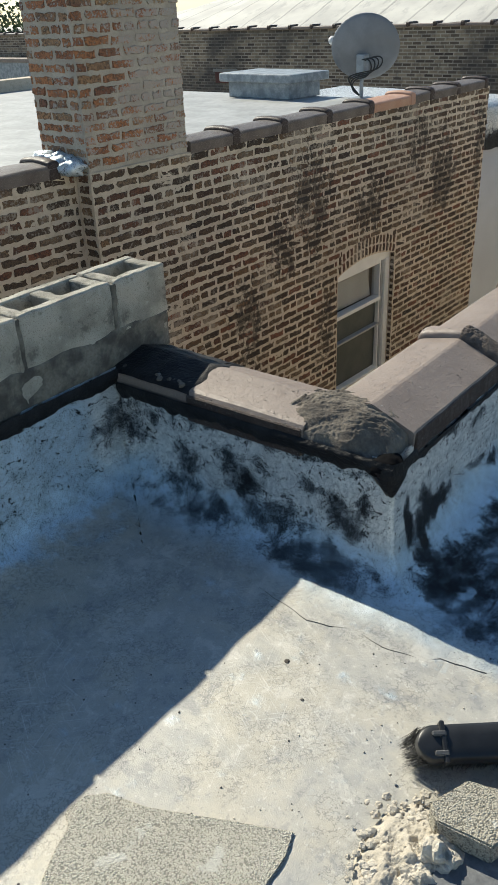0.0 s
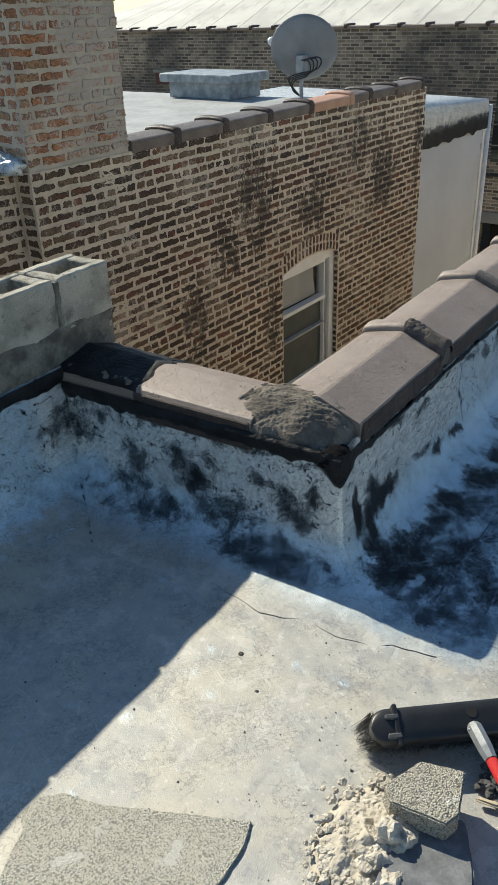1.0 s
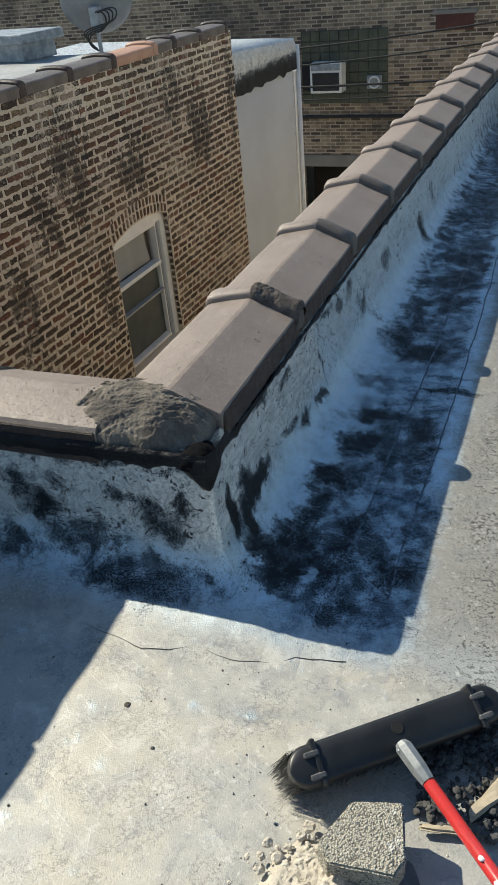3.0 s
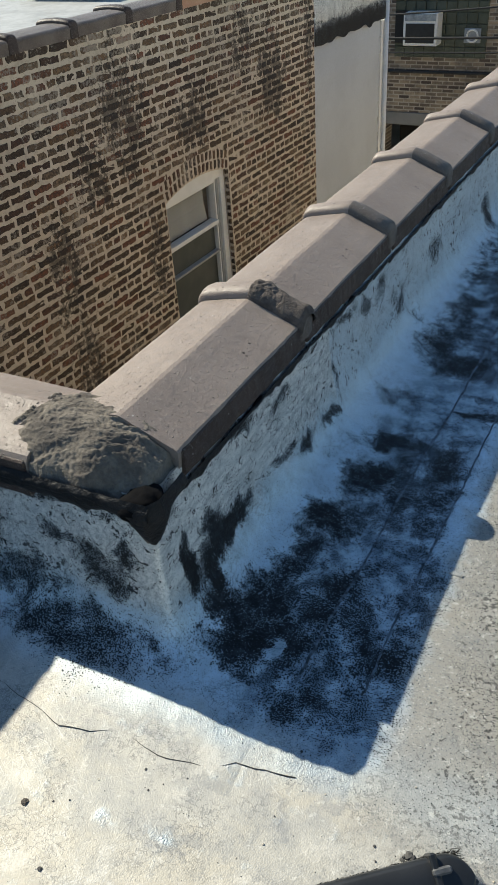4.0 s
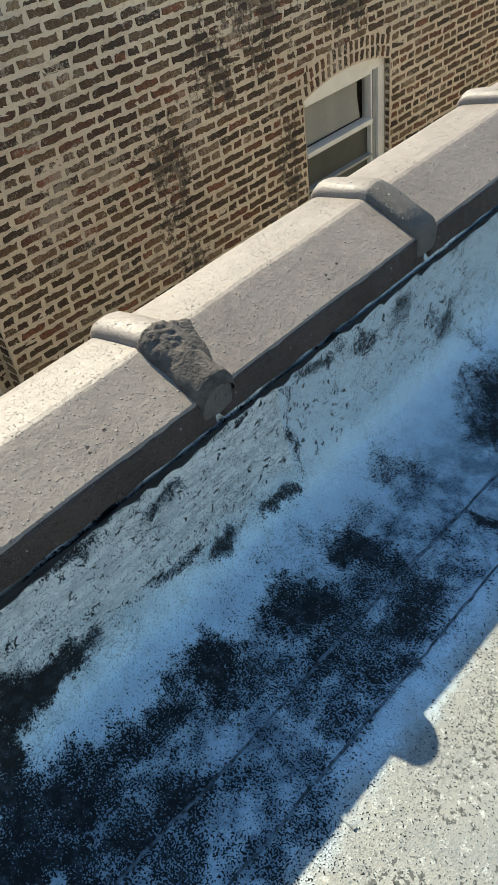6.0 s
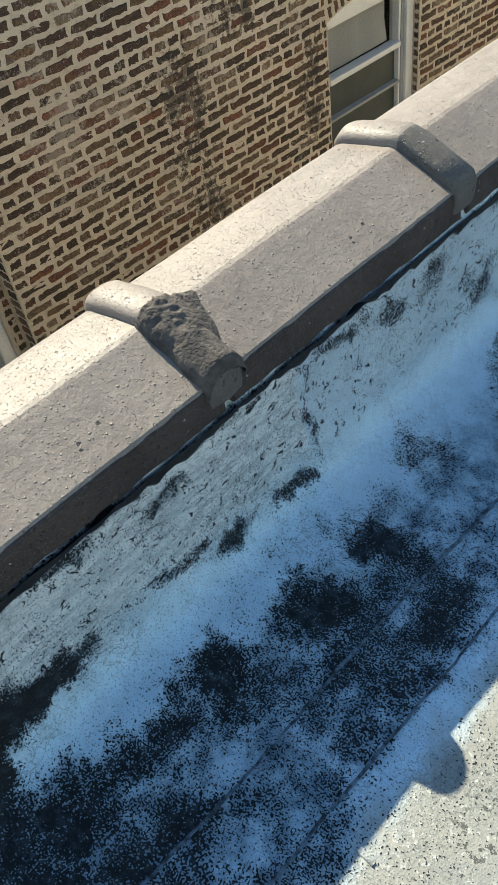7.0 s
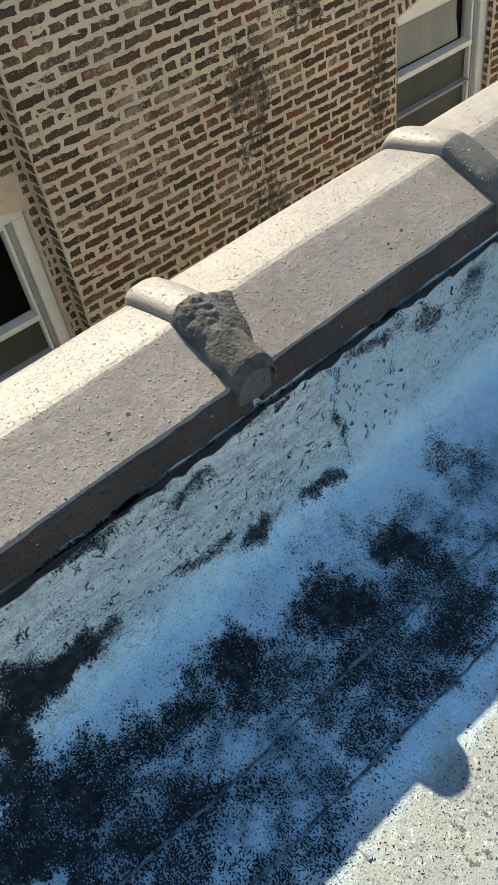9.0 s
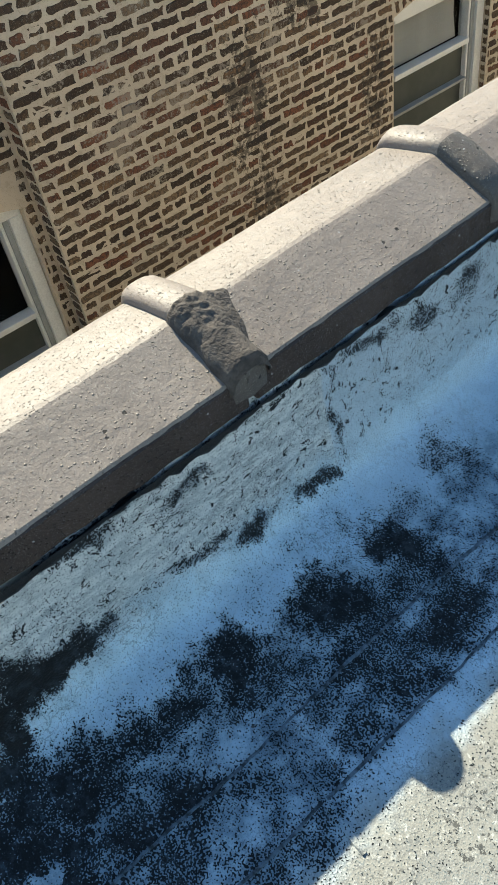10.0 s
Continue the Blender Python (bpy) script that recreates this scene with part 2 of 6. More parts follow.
# worn spots, in roof coordinates: the gutter, the long upstand, the short upstand; last comes the strength
GUTTER = [(-0.325, 2.25, 0, 0.05, 0.065, 0.2, 1.05), (-0.275, 2.21, 0, 0.05, 0.05, 0.2, 0.8), (-0.31, 2.44, 0, 0.045, 0.055, 0.2, 1.0), (-0.25, 2.47, 0, 0.05, 0.06, 0.2, 0.9), (-0.29, 2.64, 0, 0.05, 0.04, 0.2, 1.05),
          (-0.22, 2.65, 0, 0.05, 0.045, 0.2, 0.95), (-0.335, 2.13, 0, 0.045, 0.05, 0.2, 0.75), (-0.335, 2.04, 0, 0.045, 0.05, 0.2, 0.72), (-0.22, 2.32, 0, 0.04, 0.13, 0.2, 0.55), (-0.085, 2.31, 0, 0.045, 0.06, 0.2, 0.62),
          (-0.085, 2.43, 0, 0.045, 0.07, 0.2, 0.75), (-0.09, 2.59, 0, 0.055, 0.08, 0.2, 0.9), (-0.40, 1.83, 0, 0.06, 0.06, 0.2, 1.0), (-0.34, 1.77, 0, 0.08, 0.07, 0.2, 1.0), (-0.34, 1.90, 0, 0.06, 0.08, 0.2, 0.95),
          (-0.27, 1.83, 0, 0.08, 0.07, 0.2, 0.9), (-0.24, 1.96, 0, 0.04, 0.13, 0.2, 0.6), (-0.12, 1.70, 0, 0.10, 0.07, 0.2, 0.55), (-0.13, 1.87, 0, 0.04, 0.10, 0.2, 0.45), (-0.31, 3.30, 0, 0.07, 0.14, 0.2, 0.85),
          (-0.18, 3.17, 0, 0.12, 0.09, 0.2, 0.9), (-0.05, 2.88, 0, 0.10, 0.02, 0.2, 0.9), (-0.08, 2.985, 0, 0.10, 0.02, 0.2, 0.75), (-0.13, 3.97, 0, 0.10, 0.14, 0.2, 0.85), (-0.13, 4.27, 0, 0.10, 0.11, 0.2, 0.85),
          (-0.26, 3.68, 0, 0.07, 0.06, 0.2, 0.75), (-0.14, 5.2, 0, 0.14, 0.5, 0.2, 0.65), (-0.14, 7.0, 0, 0.16, 1.2, 0.2, 0.6)]
UPSTAND = [(-0.48, 1.995, 0.142, 0.08, 0.07, 0.03, 1.35), (-0.48, 2.06, 0.135, 0.08, 0.05, 0.022, 1.15), (-0.48, 1.93, 0.150, 0.08, 0.05, 0.05, 1.25), (-0.46, 1.87, 0.09, 0.08, 0.032, 0.07, 1.35), (-0.475, 1.815, 0.15, 0.08, 0.018, 0.08, 1.2),
           (-0.467, 2.452, 0.09, 0.08, 0.045, 0.022, 0.95), (-0.463, 2.624, 0.083, 0.08, 0.05, 0.02, 0.9), (-0.478, 2.295, 0.133, 0.08, 0.09, 0.02, 0.55), (-0.50, 2.135, 0.319, 0.08, 0.05, 0.018, 0.85), (-0.50, 2.215, 0.345, 0.08, 0.025, 0.014, 1.0),
           (-0.50, 2.08, 0.338, 0.08, 0.05, 0.011, 0.9), (-0.495, 2.355, 0.294, 0.08, 0.04, 0.014, 0.6), (-0.344, 2.90, 0.011, 0.06, 0.06, 0.06, 0.6), (-0.489, 3.107, 0.281, 0.08, 0.05, 0.03, 0.7), (-0.497, 2.80, 0.315, 0.08, 0.07, 0.016, 0.6),
           (-0.444, 4.446, 0.07, 0.1, 0.05, 0.08, 1.0), (-0.454, 3.39, 0.06, 0.08, 0.06, 0.03, 0.65), (-0.48, 3.7, 0.2, 0.08, 0.06, 0.04, 0.7), (-0.47, 2.69, 0.21, 0.1, 0.010, 0.12, 0.6)]
SHORT = [(-1.096, 1.719, 0.219, 0.045, 0.1, 0.05, 0.74), (-1.033, 1.715, 0.166, 0.07, 0.1, 0.05, 0.81), (-0.969, 1.72, 0.245, 0.04, 0.1, 0.03, 0.59), (-0.776, 1.724, 0.233, 0.06, 0.1, 0.03, 0.59), (-0.672, 1.719, 0.194, 0.06, 0.1, 0.04, 0.63),
         (-0.578, 1.718, 0.249, 0.02, 0.1, 0.04, 0.70), (-0.621, 1.712, 0.154, 0.05, 0.1, 0.05, 0.59), (-0.90, 1.703, 0.10, 0.14, 0.1, 0.05, 0.55), (-0.643, 1.639, 0.028, 0.13, 0.1, 0.04, 0.65), (-0.769, 1.656, 0.038, 0.12, 0.1, 0.04, 0.59),
         (-1.17, 1.666, 0.045, 0.12, 0.1, 0.05, 0.55), (-1.278, 1.717, 0.18, 0.06, 0.1, 0.06, 0.59), (-1.31, 1.70, 0.10, 0.08, 0.1, 0.05, 0.52), (-1.57, 1.70, 0.26, 0.1, 0.1, 0.06, 0.63), (-1.44, 1.72, 0.30, 0.10, 0.1, 0.03, 0.44), (-1.38, 1.60, 0.02, 0.12, 0.08, 0.06, 0.30)]
CLEAN = [(-0.50, 1.73, 0.15, 0.035, 0.035, 0.12, 0.6), (-0.455, 2.20, 0.065, 0.04, 0.30, 0.035, 0.32), (-0.444, 2.06, 0.053, 0.04, 0.06, 0.03, 0.45), (-0.676, 1.72, 0.285, 0.07, 0.1, 0.03, 0.7), (-0.466, 2.76, 0.09, 0.1, 0.06, 0.07, 0.5), (-0.40, 3.06, 0.03, 0.1, 0.14, 0.06, 0.5), (-0.20, 3.02, 0, 0.16, 0.06, 0.1, 0.4),
         (-0.33, 1.652, 0.01, 0.05, 0.022, 0.1, 0.8), (-0.271, 1.79, 0, 0.012, 0.03, 0.1, 0.8), (-0.43, 1.775, 0.05, 0.04, 0.012, 0.05, 0.7), (-0.158, 2.16, 0, 0.05, 0.10, 0.1, 0.25), (-0.42, 3.5, 0.045, 0.05, 0.6, 0.05, 0.35)]
TOPS = [(-0.50, 2.3, 0.350, 0.1, 0.9, 0.009, 0.36), (-0.50, 4.4, 0.345, 0.1, 1.2, 0.014, 0.42), (-0.48, 3.3, 0.15, 0.08, 0.05, 0.05, 0.6), (-0.49, 2.95, 0.28, 0.08, 0.05, 0.03, 0.55),
        (-0.49, 4.8, 0.2, 0.1, 0.08, 0.06, 0.7), (-0.47, 5.6, 0.1, 0.1, 0.1, 0.06, 0.7), (-1.0, 1.72, 0.335, 0.5, 0.1, 0.018, 0.5), (-0.62, 1.72, 0.33, 0.12, 0.1, 0.02, 0.6)]
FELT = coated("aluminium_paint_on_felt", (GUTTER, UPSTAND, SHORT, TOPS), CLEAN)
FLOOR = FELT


def clay(name, a, c2, pit):
    """Glazed clay coping gone dull, with sand grains and pits."""
    m, nt, b = material(name, 0.55, 0.0, 0.32)
    v = coords(nt)
    big, mid, fine = noise_of(nt, v, 4.0, 5.0), noise_of(nt, v, 45.0, 5.0, 0.7), noise_of(nt, v, 420.0, 2.0)
    pits = nd(nt, "TexVoronoi", {"Vector": v, "Scale": 30.0}).outputs["Distance"]
    hole = math_(nt, "MULTIPLY", ramp(nt, math_(nt, "ADD", pits, math_(nt, "MULTIPLY", noise_of(nt, v, 160.0, 2.0), 0.16)), 0.17, 0.20, 1.0, 0.0), ramp(nt, noise_of(nt, v, 23.0, 1.0), 0.55, 0.58))
    streak = noise_of(nt, v, 5.0, 4.0, 0.6, (9.0, 0.4, 9.0))
    drip = nd(nt, "TexVoronoi", {"Vector": v, "Scale": 37.0}).outputs["Distance"]
    drip = math_(nt, "MULTIPLY", ramp(nt, math_(nt, "ADD", drip, math_(nt, "MULTIPLY", noise_of(nt, v, 190.0, 2.0), 0.2)), 0.18, 0.21, 1.0, 0.0), ramp(nt, noise_of(nt, v, 17.0, 2.0), 0.56, 0.60))
    c = mixc(nt, ramp(nt, big, 0.3, 0.7), a, c2)
    c = mixc(nt, ramp(nt, mid, 0.45, 0.75, 0, 0.45), c, tuple(1.3 * x for x in c2))
    c = mixc(nt, ramp(nt, streak, 0.52, 0.70, 0, 0.12), c, tuple(0.6 * x for x in a))
    c = mixc(nt, ramp(nt, noise_of(nt, v, 2.6, 5.0, 0.7), 0.52, 0.66, 0, 0.30), c, tuple(0.65 * x for x in a))
    c = mixc(nt, ramp(nt, fine, 0.60, 0.70, 0, 0.5), c, (0.48, 0.45, 0.41))
    c = mixc(nt, ramp(nt, noise_of(nt, v, 300.0, 2.0), 0.40, 0.32, 0, 0.45), c, tuple(0.45 * x for x in a))
    c = mixc(nt, math_(nt, "MULTIPLY", drip, 0.6), c, (0.58, 0.57, 0.55))
    c = mixc(nt, math_(nt, "MULTIPLY", hole, 0.9), c, pit)
    to(nt, c, b, "Base Color")
    to(nt, ramp(nt, mid, 0.3, 0.7, 0.44, 0.62), b, "Roughness")
    sand = None
    for size, most in ((230.0, 0.42), (120.0, 0.36), (70.0, 0.22)):
        cell = nd(nt, "TexVoronoi", {"Vector": v, "Scale": size})
        own = nd(nt, "SeparateColor", {0: cell.outputs["Color"]}).outputs[0]
        grain = math_(nt, "MULTIPLY", math_(nt, "SUBTRACT", math_(nt, "MULTIPLY", math_(nt, "MULTIPLY", own, own), most), cell.outputs["Distance"]), 3.0, True)
        sand = grain if sand is None else math_(nt, "ADD", sand, grain)
    h = math_(nt, "SUBTRACT", math_(nt, "ADD", math_(nt, "MULTIPLY", sand, 0.55), math_(nt, "MULTIPLY", mid, 0.30)), math_(nt, "MULTIPLY", hole, 1.0))
    bump(nt, b, h, 1.0, 0.009)
    return m


CLAY = clay("weathered_clay_coping", (0.210, 0.166, 0.139), (0.27, 0.218, 0.184), (0.045, 0.036, 0.033))
CLAY_NB = clay("dull_clay_coping", (0.085, 0.068, 0.060), (0.16, 0.135, 0.12), (0.02, 0.02, 0.02))
CLAY_RED = clay("bare_red_clay_coping", (0.42, 0.23, 0.15), (0.48, 0.29, 0.2), (0.1, 0.06, 0.05))
# brown clay; the shade on the upright lip is put into its colour
CLAY_DARK = clay("dark_clay_with_lip_shade", (0.034, 0.022, 0.018), (0.062, 0.042, 0.034), (0.012, 0.012, 0.012))
CLAY_MID = clay("darker_clay_bell", (0.085, 0.07, 0.06), (0.125, 0.104, 0.09), (0.02, 0.02, 0.02))
TAR = plain("black_roof_mastic", (0.009, 0.009, 0.010), (0.020, 0.020, 0.021), 14.0, 0.6, 0.0, 0.8, 0.007, 90.0)
TAR.node_tree.nodes["Principled BSDF"].inputs["Specular IOR Level"].default_value = 0.22
MATT_TAR = plain("matt_black_mastic", (0.006, 0.006, 0.0065), (0.011, 0.011, 0.012), 14.0, 0.95, 0.0, 0.3, 0.003, 90.0)
MATT_TAR.node_tree.nodes["Principled BSDF"].inputs["Specular IOR Level"].default_value = 0.05
MORTAR = plain("grey_mortar", (0.185, 0.160, 0.130), (0.085, 0.073, 0.062), 16.0, 0.95, 0.0, 0.9, 0.004, 150.0)
DARK_MORTAR = plain("dirty_mortar_smear", (0.056, 0.044, 0.037), (0.098, 0.079, 0.067), 16.0, 0.9, 0.0, 0.7, 0.005, 120.0)
CRUST = plain("brown_grey_mortar_crust", (0.125, 0.100, 0.084), (0.060, 0.048, 0.042), 34.0, 0.92, 0.0, 0.9, 0.005, 170.0)
BED = plain("grey_mortar_bed", (0.23, 0.21, 0.17), (0.085, 0.078, 0.066), 14.0, 0.95, 0.0, 1.0, 0.006, 90.0)
PALE_MORTAR = plain("pale_crumbled_mortar", (0.60, 0.55, 0.465), (0.46, 0.415, 0.34), 30.0, 0.95, 0.0, 1.0, 0.006, 150.0)
SAND = plain("pale_sand", (0.54, 0.49, 0.405), (0.46, 0.415, 0.34), 25.0, 0.95, 0.0, 0.6, 0.003, 350.0)


def concrete(name, a, b2, holes=0.5):
    m, nt, b = material(name, 0.92)
    v = coords(nt)
    big, mid = noise_of(nt, v, 6.0, 5.0), noise_of(nt, v, 40.0, 5.0, 0.7)
    por = ramp(nt, noise_of(nt, v, 330.0, 1.0, 0.5), 0.57, 0.66)
    c = mixc(nt, ramp(nt, big, 0.35, 0.65), a, b2)
    c = mixc(nt, ramp(nt, mid, 0.55, 0.8, 0, 0.5), c, tuple(1.3 * x for x in a))
    c = mixc(nt, ramp(nt, noise_of(nt, v, 13.0, 6.0, 0.75), 0.53, 0.62, 0, 0.6), c, tuple(0.42 * x for x in b2))
    c = mixc(nt, ramp(nt, noise_of(nt, v, 19.0, 6.0, 0.7), 0.60, 0.66, 0, 0.5), c, (0.56, 0.54, 0.47))
    c = mixc(nt, math_(nt, "MULTIPLY", por, holes), c, tuple(0.3 * x for x in a))
    to(nt, c, b, "Base Color")
    bump(nt, b, math_(nt, "SUBTRACT", math_(nt, "MULTIPLY", mid, 0.7), math_(nt, "MULTIPLY", por, 0.6)), 1.0, 0.006)
    return m


BLOCK = concrete("grey_concrete_block", (0.52, 0.48, 0.395), (0.29, 0.27, 0.22))


def aggregate(name, light, dark, open_pores=0.8):
    """No-fines concrete: grains of sand and grit with open pores between them."""
    m, nt, b = material(name, 0.95)
    v = coords(nt)
    warp = nd(nt, "TexNoise", {"Vector": v, "Scale": 260.0, "Detail": 2.0}).outputs["Color"]
    v2 = nd(nt, "VectorMath", {0: warp, 1: (0.004, 0.004, 0.004), 2: v}, operation="MULTIPLY_ADD").outputs[0]
    cell = nd(nt, "TexVoronoi", {"Vector": v2, "Scale": 250.0})
    big = noise_of(nt, v, 12.0, 4.0, 0.6)
    c = mixc(nt, nd(nt, "SeparateColor", {0: cell.outputs["Color"]}).outputs[0], light, dark)
    gap = ramp(nt, math_(nt, "ADD", cell.outputs["Distance"], math_(nt, "MULTIPLY", noise_of(nt, v, 90.0, 3.0), 0.5)), 0.78, 0.98)
    c = mixc(nt, math_(nt, "MULTIPLY", gap, open_pores), c, tuple(0.22 * x for x in dark))
    c = mixc(nt, ramp(nt, big, 0.60, 0.66, 0, 0.7), c, (0.66, 0.64, 0.58))
    to(nt, c, b, "Base Color")
    bump(nt, b, math_(nt, "SUBTRACT", math_(nt, "MULTIPLY", big, 0.5), cell.outputs["Distance"]), 1.0, 0.004)
    return m


SLAB = aggregate("pale_sandy_crust", (0.60, 0.565, 0.48), (0.45, 0.42, 0.35), 0.6)
PITTED = aggregate("pitted_block_concrete", (0.50, 0.46, 0.37), (0.37, 0.34, 0.275), 0.75)


def brick_material(name, tones, smear=0.5, which="Object", isl=True, patch=None):
    """Old common brick under smeared lime mortar. Each piece takes its own tone."""
    m, nt, b = material(name, 0.93)
    v = coords(nt, which)
    r = nd(nt, "NewGeometry").outputs["Random Per Island"] if isl else nd(nt, "ObjectInfo").outputs["Random"]
    pal = nd(nt, "ValToRGB", {0: r})
    el = pal.color_ramp.elements
    for i, t in enumerate(tones):
        e = el[i] if i < 2 else el.new(0.5)
        e.color = (*t, 1)
    for i, e in enumerate(sorted(el, key=lambda q: q.position)):
        e.position = i / (len(tones) - 1)
    pos = nd(nt, "NewGeometry").outputs["Position"]
    mid, fine = noise_of(nt, pos, 55.0, 5.0, 0.7), noise_of(nt, pos, 240.0, 3.0)
    c = mixc(nt, ramp(nt, mid, 0.40, 0.62, 0, 0.8), pal.outputs["Color"], (0.028, 0.020, 0.015))
    c = mixc(nt, ramp(nt, fine, 0.60, 0.70, 0, 0.55), c, (0.34, 0.285, 0.22))
    lime = noise_of(nt, pos, 2.6, 5.0, 0.7)
    lime = math_(nt, "ADD", lime, math_(nt, "MULTIPLY", math_(nt, "SUBTRACT", mid, 0.5), 0.9))
    high = spots(nt, pos, [(-3.94, 6.6, 0.95, 1.0, 2.6, 0.55), (-3.94, 4.2, -0.3, 1.0, 0.5, 0.6)])
    lime = math_(nt, "ADD", lime, math_(nt, "MULTIPLY", high, 0.06))
    if patch:
        lime = math_(nt, "ADD", lime, math_(nt, "MULTIPLY", spots(nt, pos, [patch]), 0.15))
    c = mixc(nt, ramp(nt, lime, 0.57, 0.66, 0, smear), c, (0.47, 0.41, 0.33) if not patch else (0.46, 0.43, 0.38))
    c = mixc(nt, soot(nt, pos), c, (0.03, 0.027, 0.024))
    to(nt, c, b, "Base Color")
    bump(nt, b, math_(nt, "ADD", mid, math_(nt, "MULTIPLY", fine, 0.5)), 0.7, 0.005)
    return m


def soot(nt, pos):
    """Dark water streaks that run down the neighbour's wall."""
    st = spots(nt, pos, [(-3.94, 6.0, 0.0, 0.4, 0.34, 0.62), (-3.94, 8.5, -0.2, 0.4, 0.42, 0.55), (-3.94, 5.0, -0.95, 0.4, 0.22, 0.65), (-3.94, 5.55, -0.35, 0.4, 0.25, 0.5), (-3.94, 7.0, -0.25, 0.4, 0.35, 0.35),
                         (-3.94, 5.1, -1.9, 0.4, 0.2, 0.5), (-3.94, 9.35, 0.1, 0.4, 0.12, 0.7), (-3.94, 7.9, 0.25, 0.4, 0.3, 0.3), (-3.94, 6.2, -1.2, 0.4, 0.15, 0.5)])
    n = noise_of(nt, pos, 9.0, 5.0, 0.7, (1.0, 1.0, 0.45))
    n2 = noise_of(nt, pos, 38.0, 5.0, 0.7)
    n = math_(nt, "ADD", math_(nt, "MULTIPLY", math_(nt, "SUBTRACT", n, 0.5), 1.7), math_(nt, "MULTIPLY", math_(nt, "SUBTRACT", n2, 0.5), 1.5))
    return ramp(nt, math_(nt, "ADD", math_(nt, "MULTIPLY", st, 0.66), n), 0.48, 0.70, 0.0, 0.8)


TONES = [(0.060, 0.036, 0.022), (0.11, 0.066, 0.036), (0.055, 0.036, 0.022), (0.20, 0.12, 0.062), (0.035, 0.025, 0.018), (0.21, 0.085, 0.046), (0.05, 0.034, 0.022), (0.24, 0.165, 0.10), (0.075, 0.048, 0.029)]
BRICK = brick_material("old_common_brick", TONES, 0.48)
BRICK_ONE = brick_material("old_common_brick_single", TONES, 0.46, isl=False)
CHIM_TONES = [(0.40, 0.15, 0.065), (0.30, 0.12, 0.06), (0.36, 0.22, 0.12), (0.22, 0.10, 0.06), (0.44, 0.19, 0.08)]
BRICK_CHIM = brick_material("orange_chimney_brick", CHIM_TONES, 0.75, patch=(-3.94, 4.2, 1.15, 0.5, 0.32, 0.75))


def lime_mortar():
    m, nt, b = material("smeared_lime_mortar", 0.95)
    pos = nd(nt, "NewGeometry").outputs["Position"]
    big, mid, fine = noise_of(nt, pos, 1.1, 4.0), noise_of(nt, pos, 14.0, 5.0, 0.65), noise_of(nt, pos, 190.0, 3.0)
    c = mixc(nt, ramp(nt, big, 0.35, 0.65), (0.63, 0.54, 0.42), (0.52, 0.445, 0.345))
    c = mixc(nt, ramp(nt, mid, 0.47, 0.68, 0, 0.5), c, (0.36, 0.29, 0.21))
    c = mixc(nt, ramp(nt, fine, 0.58, 0.72, 0, 0.5), c, (0.17, 0.135, 0.10))
    c = mixc(nt, ramp(nt, noise_of(nt, pos, 60.0, 4.0, 0.7), 0.60, 0.68, 0, 0.4), c, (0.15, 0.115, 0.08))
    c = mixc(nt, soot(nt, pos), c, (0.065, 0.050, 0.036))
    to(nt, c, b, "Base Color")
    bump(nt, b, math_(nt, "ADD", mid, math_(nt, "MULTIPLY", fine, 0.4)), 0.6, 0.006)
    return m


LIME = lime_mortar()


def far_brick(name, c1, c2, mortar_c):
    m, nt, b = material(name, 0.9)
    v = coords(nt)
    vv = nd(nt, "CombineXYZ", {0: nd(nt, "SeparateXYZ", {0: v}).outputs[0], 1: nd(nt, "SeparateXYZ", {0: v}).outputs[2]}).outputs[0]
    t = nd(nt, "TexBrick", {"Vector": vv, "Color1": (*c1, 1), "Color2": (*c2, 1), "Mortar": (*mortar_c, 1), "Scale": 1.0, "Mortar Size": 0.012,
                            "Brick Width": 0.215, "Row Height": 0.068, "Mortar Smooth": 0.3})
    big, mid = noise_of(nt, v, 0.45, 5.0, 0.6), noise_of(nt, v, 7.0, 4.0, 0.7)
    c = mixc(nt, ramp(nt, mid, 0.4, 0.75, 0, 0.6), t.outputs["Color"], (0.07, 0.06, 0.052))
    c = mixc(nt, ramp(nt, big, 0.45, 0.65, 0, 0.75), c, (0.05, 0.047, 0.045))
    to(nt, c, b, "Base Color")
    bump(nt, b, t.outputs["Fac"], 0.5, -0.006)
    return m


FAR_BRICK = far_brick("sooty_far_brick", (0.06, 0.042, 0.032), (0.34, 0.265, 0.18), (0.40, 0.35, 0.28))
SIDING = plain("pale_grey_siding", (0.50, 0.535, 0.575), (0.45, 0.48, 0.52), 1.5, 0.6, 0.0, 0.1, 0.001, 60.0)
WHITE = plain("white_vinyl", (0.80, 0.80, 0.78), (0.72, 0.72, 0.70), 6.0, 0.45, 0.0, 0.08, 0.001, 90.0)
GREYFRAME = plain("grey_vinyl_shadow_groove", (0.36, 0.37, 0.37), (0.30, 0.31, 0.31), 6.0, 0.5, 0.0, 0.1, 0.001, 90.0)
BLIND = plain("grey_blind_slat", (0.62, 0.63, 0.60), (0.50, 0.51, 0.48), 3.0, 0.6, 0.0, 0.1, 0.001, 60.0)
SCREEN = plain("dark_insect_screen", (0.045, 0.055, 0.050), (0.065, 0.072, 0.066), 5.0, 0.6, 0.0, 0.3, 0.0005, 900.0)
# near-black for unlit openings: their darkness is put into the colour
DARK = plain("unlit_interior_black", (0.015, 0.014, 0.013), (0.022, 0.02, 0.018), 2.0, 0.9, 0.0, 0.1, 0.001, 30.0)
STEEL = plain("galvanised_steel", (0.36, 0.38, 0.40), (0.26, 0.28, 0.30), 8.0, 0.45, 0.5, 0.15, 0.001, 120.0)
